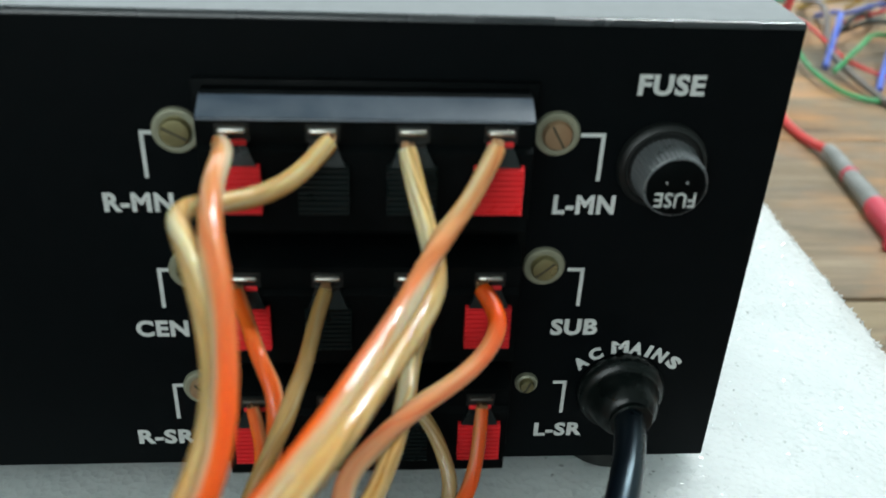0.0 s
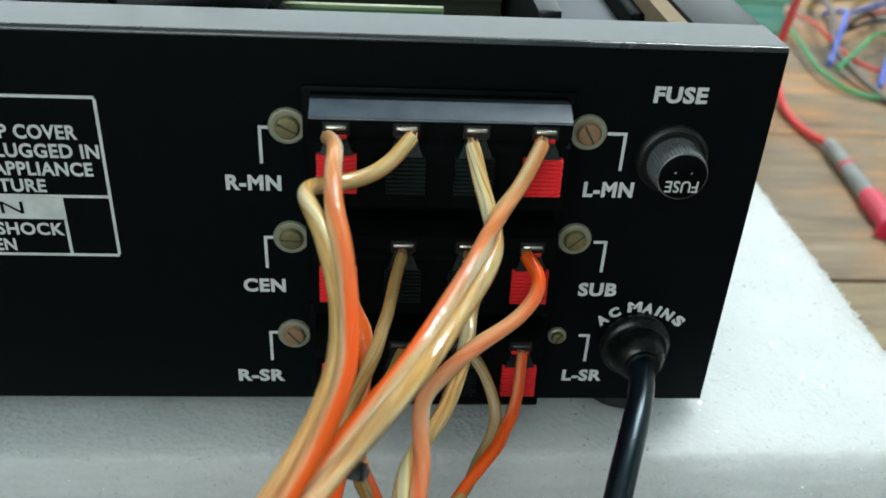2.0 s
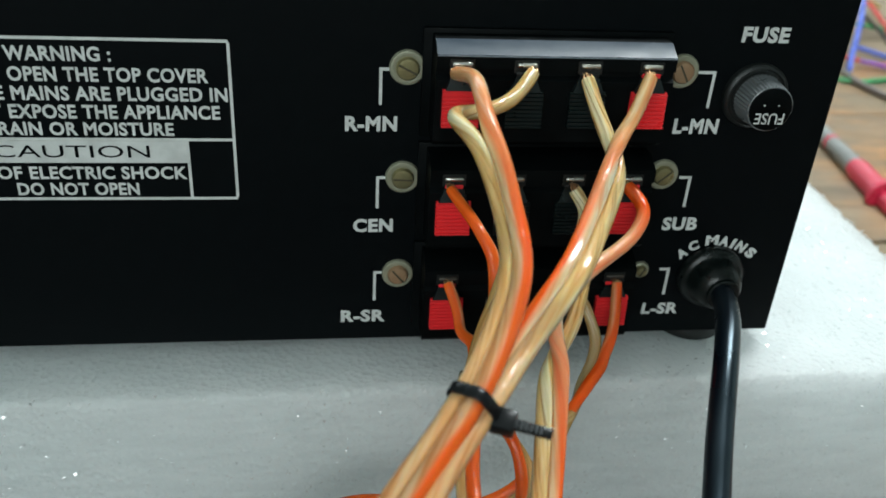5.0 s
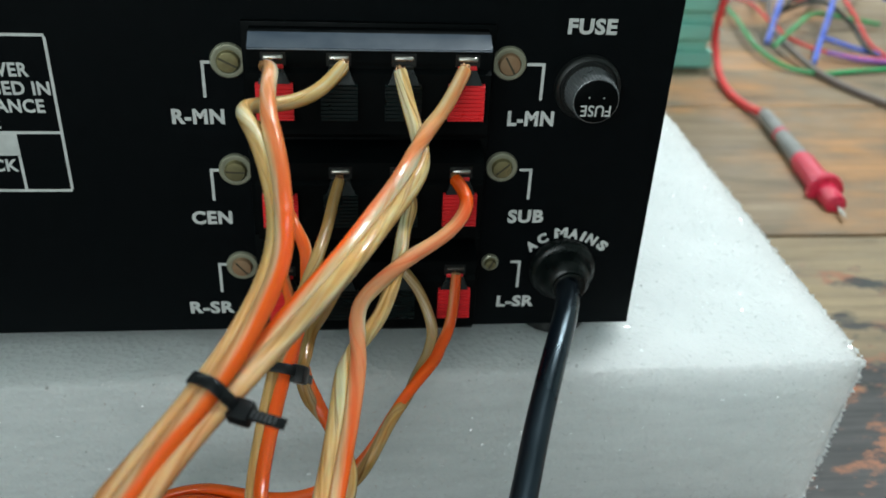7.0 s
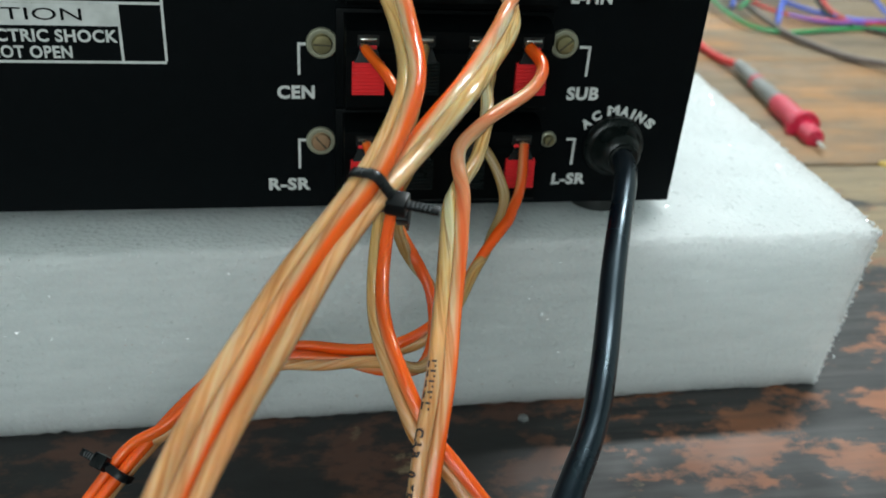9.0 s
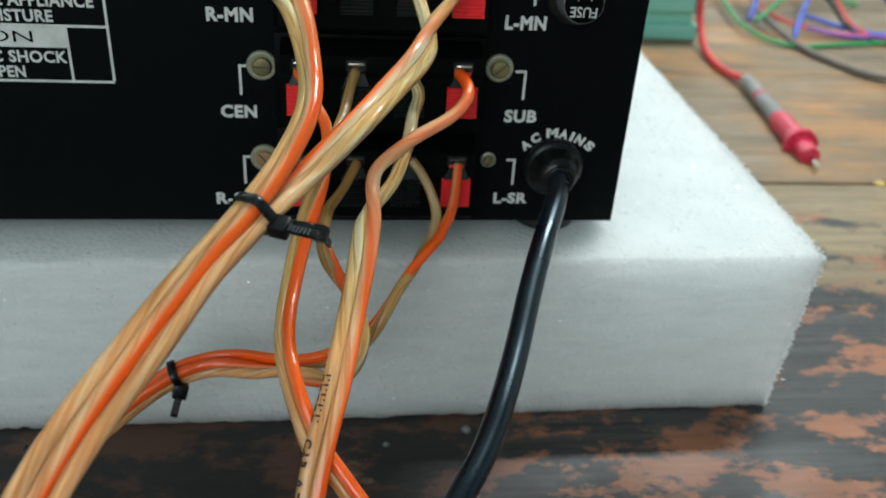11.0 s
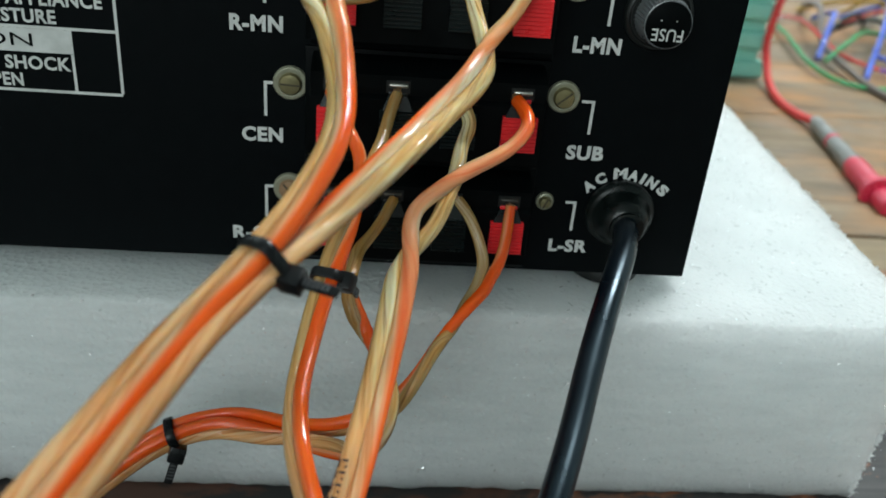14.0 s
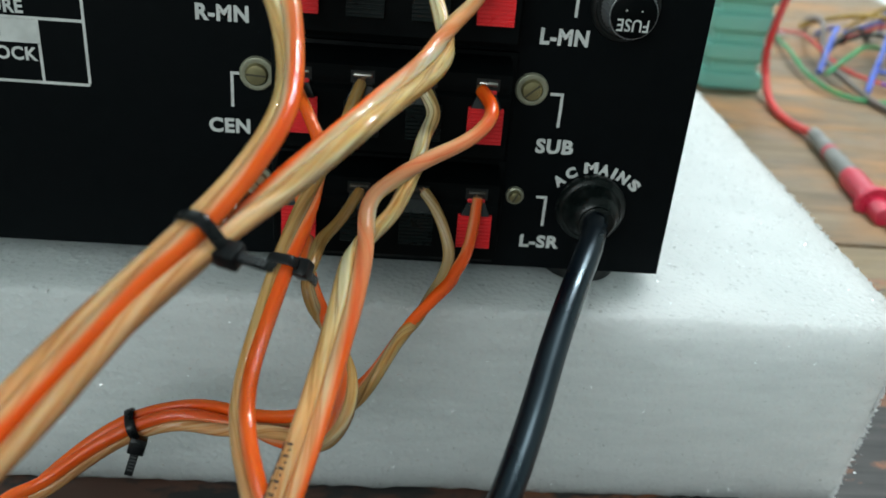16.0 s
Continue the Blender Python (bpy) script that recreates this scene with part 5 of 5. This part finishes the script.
test_probe((161.3, 266, 4.6), (150.5, 149, 3.2), M_PINK, M_PINK, "grey and crimson multimeter probe lying on the bench", M_LEAD_RED,
           [(161.3, 264.5, 4.6), (158.0, 282, 2.6), (156.5, 305, 2.4), (158.5, 328, 5), (159.5, 342, 14), (158.5, 346, 27), (160, 346, 46), (167, 352, 68), (182, 372, 88), (205, 420, 98), (230, 500, 90), (250, 580, 60), (270, 640, 3)])
test_probe((263.5, 268, 4.6), (330, 170, 3.2), M_RUBBER, M_RUBBER, "grey and black multimeter probe lying on the bench", M_LEAD_GREY,
           [(263.8, 267.6, 4.6), (247, 288, 2.4), (231, 327, 2.4), (226, 362, 5), (225, 400, 9), (230, 425, 16), (238, 450, 24), (250, 490, 20), (275, 560, 3)])


def loose_wire(mat, label, points, r=1.3):
    ob = thing("loose_wire", (points[0][0], points[0][1], 0), label, "wire", "tangled wires")
    tube_part("insulation", points, r, mat, ob, "", 8)


loose_wire(M_LEAD_RED, "thin red hook-up wire in a tangle", [(236, 520, 2), (231, 470, 12), (224, 430, 16), (232, 398, 8), (252, 376, 4), (288, 364, 3), (340, 362, 2)])
loose_wire(M_GREEN, "green hook-up wire in a wide loop", [(226, 500, 2), (214, 440, 6), (205, 385, 5), (211, 350, 3), (232, 340, 2), (262, 346, 2), (300, 352, 2), (345, 350, 2)], 1.5)
loose_wire(M_GREEN, "green hook-up wire laid across others", [(212, 372, 9), (236, 395, 16), (262, 425, 16), (290, 440, 10), (330, 450, 2)], 1.5)
loose_wire(M_BLUE, "blue hook-up wire bent down to the bench", [(330, 540, 3), (306, 495, 26), (288, 452, 32), (266, 410, 22), (244, 374, 8), (236, 360, 2)], 1.9)
loose_wire(M_BLUE, "blue hook-up wire in a tangle", [(268, 520, 2), (258, 470, 18), (238, 430, 22), (228, 412, 16), (218, 395, 4)], 1.9)
loose_wire(M_BLUE, "blue hook-up wire curving over the tangle", [(290, 520, 4), (305, 470, 28), (318, 430, 26), (328, 400, 14), (334, 378, 4), (352, 366, 2)], 1.6)
loose_wire(M_BLUE, "blue hook-up wire on the bench", [(262, 400, 6), (282, 378, 4), (306, 368, 3), (345, 372, 2)], 1.6)
loose_wire(M_PURPLE, "purple hook-up wire on the bench", [(250, 372, 5), (272, 364, 3), (300, 362, 3), (350, 380, 2)], 1.5)
loose_wire(M_RUBBER, "black hook-up wire in a tangle", [(248, 460, 4), (266, 430, 24), (276, 400, 18), (284, 372, 4), (310, 340, 2), (360, 318, 2)], 1.5)
loose_wire(M_RUBBER, "black cord on the bench", [(240, 440, 4), (256, 452, 16), (276, 470, 18), (300, 500, 4), (330, 560, 2)], 1.8)
loose_wire(M_LEAD_RED, "red hook-up wire standing in the tangle", [(280, 500, 3), (286, 450, 26), (284, 415, 22), (286, 385, 8), (292, 366, 3)], 1.4)
loose_wire(M_YELLOW, "yellow hook-up wire in a tangle", [(262, 540, 3), (274, 500, 20), (296, 480, 26), (322, 490, 14), (350, 520, 3)], 1.8)
loose_wire(M_YELLOW, "yellow wire end in a tangle", [(300, 540, 3), (312, 500, 30), (336, 470, 28), (352, 440, 8), (360, 420, 2)], 1.6)


def storage_tub():
    ob = thing("storage_tub", (143, 385, 0), "turquoise ribbed plastic tub on the bench", "tub")
    bm = bmesh.new()
    rings = []
    for k in range(4):
        for dz, inset in ((0, 2.0), (1.5, 0.3), (9, 0), (11, 0.8), (12.5, 4.4), (18.0, 4.6)):
            z, o = 0.3 + 18.2 * k + dz * 0.9, 0.5 * k - inset
            rings.append([bm.verts.new((x * MM, y * MM, z * MM)) for x, y in ((126 - o, 350 - o), (161.5 + o, 350 - o), (163.5 + o, 352 - o), (163.5 + o, 416 + o), (161.5 + o, 418 + o), (126 - o, 418 + o), (124 - o, 416 + o), (124 - o, 352 - o))])
    for p, q in zip(rings, rings[1:]):
        for i in range(8):
            bm.faces.new((p[i], p[(i + 1) % 8], q[(i + 1) % 8], q[i]))
    bm.faces.new(rings[0][::-1])
    bm.faces.new(rings[-1])
    part("body", bm, M_TEAL, ob)
    part("rim", box(bmesh.new(), 119, 168, 345, 423, 71.6, 76, 2, 3), M_TEAL, ob)


storage_tub()


def dark_box():
    ob = thing("plastic_box", (143, 470, 0), "dark green plastic box behind the tub", "box")
    part("body", box(bmesh.new(), 108, 182, 430, 500, 0.3, 150, 4, 3), M_DKGREEN, ob)
    part("lid", box(bmesh.new(), 105, 185, 427, 503, 150.3, 162, 3, 3), M_DKGREEN, ob)


dark_box()


def black_adapter():
    ob = thing("adapter", (350, 348, 0), "black plastic adapter with a silver band", "adapter")
    bm = box(bmesh.new(), 322, 378, 330, 366, 0.3, 26, 4, 3)
    part("body", bm, M_RUBBER, ob)
    part("band", box(bmesh.new(), 330, 374, 329.6, 330.2, 12, 17, 0.2), M_CHROME, ob, "silver band")


black_adapter()

for x, y in ((400, 610), (40, 515)):
    ob = thing("paper_sheet", (x + 60, y + 45, 0), "white sheet of paper on the bench", "paper", "paper sheets")
    part("sheet", box(bmesh.new(), x, x + 200, y, y + 140, 0.2, 0.8, 0.1), M_PAPER, ob)
bm = bmesh.new()
lathe(bm, (176, 138.5, 0.05), (0, 0, 1), [(3.0, 0), (2.6, 0.9), (1.2, 1.5)], 7)
ob = new("wood_chip", mesh_of(bm, M_YELLOW, "wood_chip"))
tagged(ob, "small orange wood chip on the bench", "chip")
bm = bmesh.new()
lathe(bm, (-39.0, -21.0, 0.05), (0, 0, 1), [(1.5, 0), (1.4, 0.5), (0.7, 0.9)], 7)
ob = new("foam_crumb", mesh_of(bm, M_FOAM, "foam_crumb"))
tagged(ob, "tiny white foam crumb on the bench", "crumb")
bm = bmesh.new()
lathe(bm, (-62.0, -26.0, 0.05), (0, 0, 1), [(0.9, 0), (0.8, 0.4), (0.4, 0.7)], 6)
ob = new("foam_crumb", mesh_of(bm, M_FOAM, "foam_crumb"))
tagged(ob, "tiny white foam crumb on the bench", "crumb")
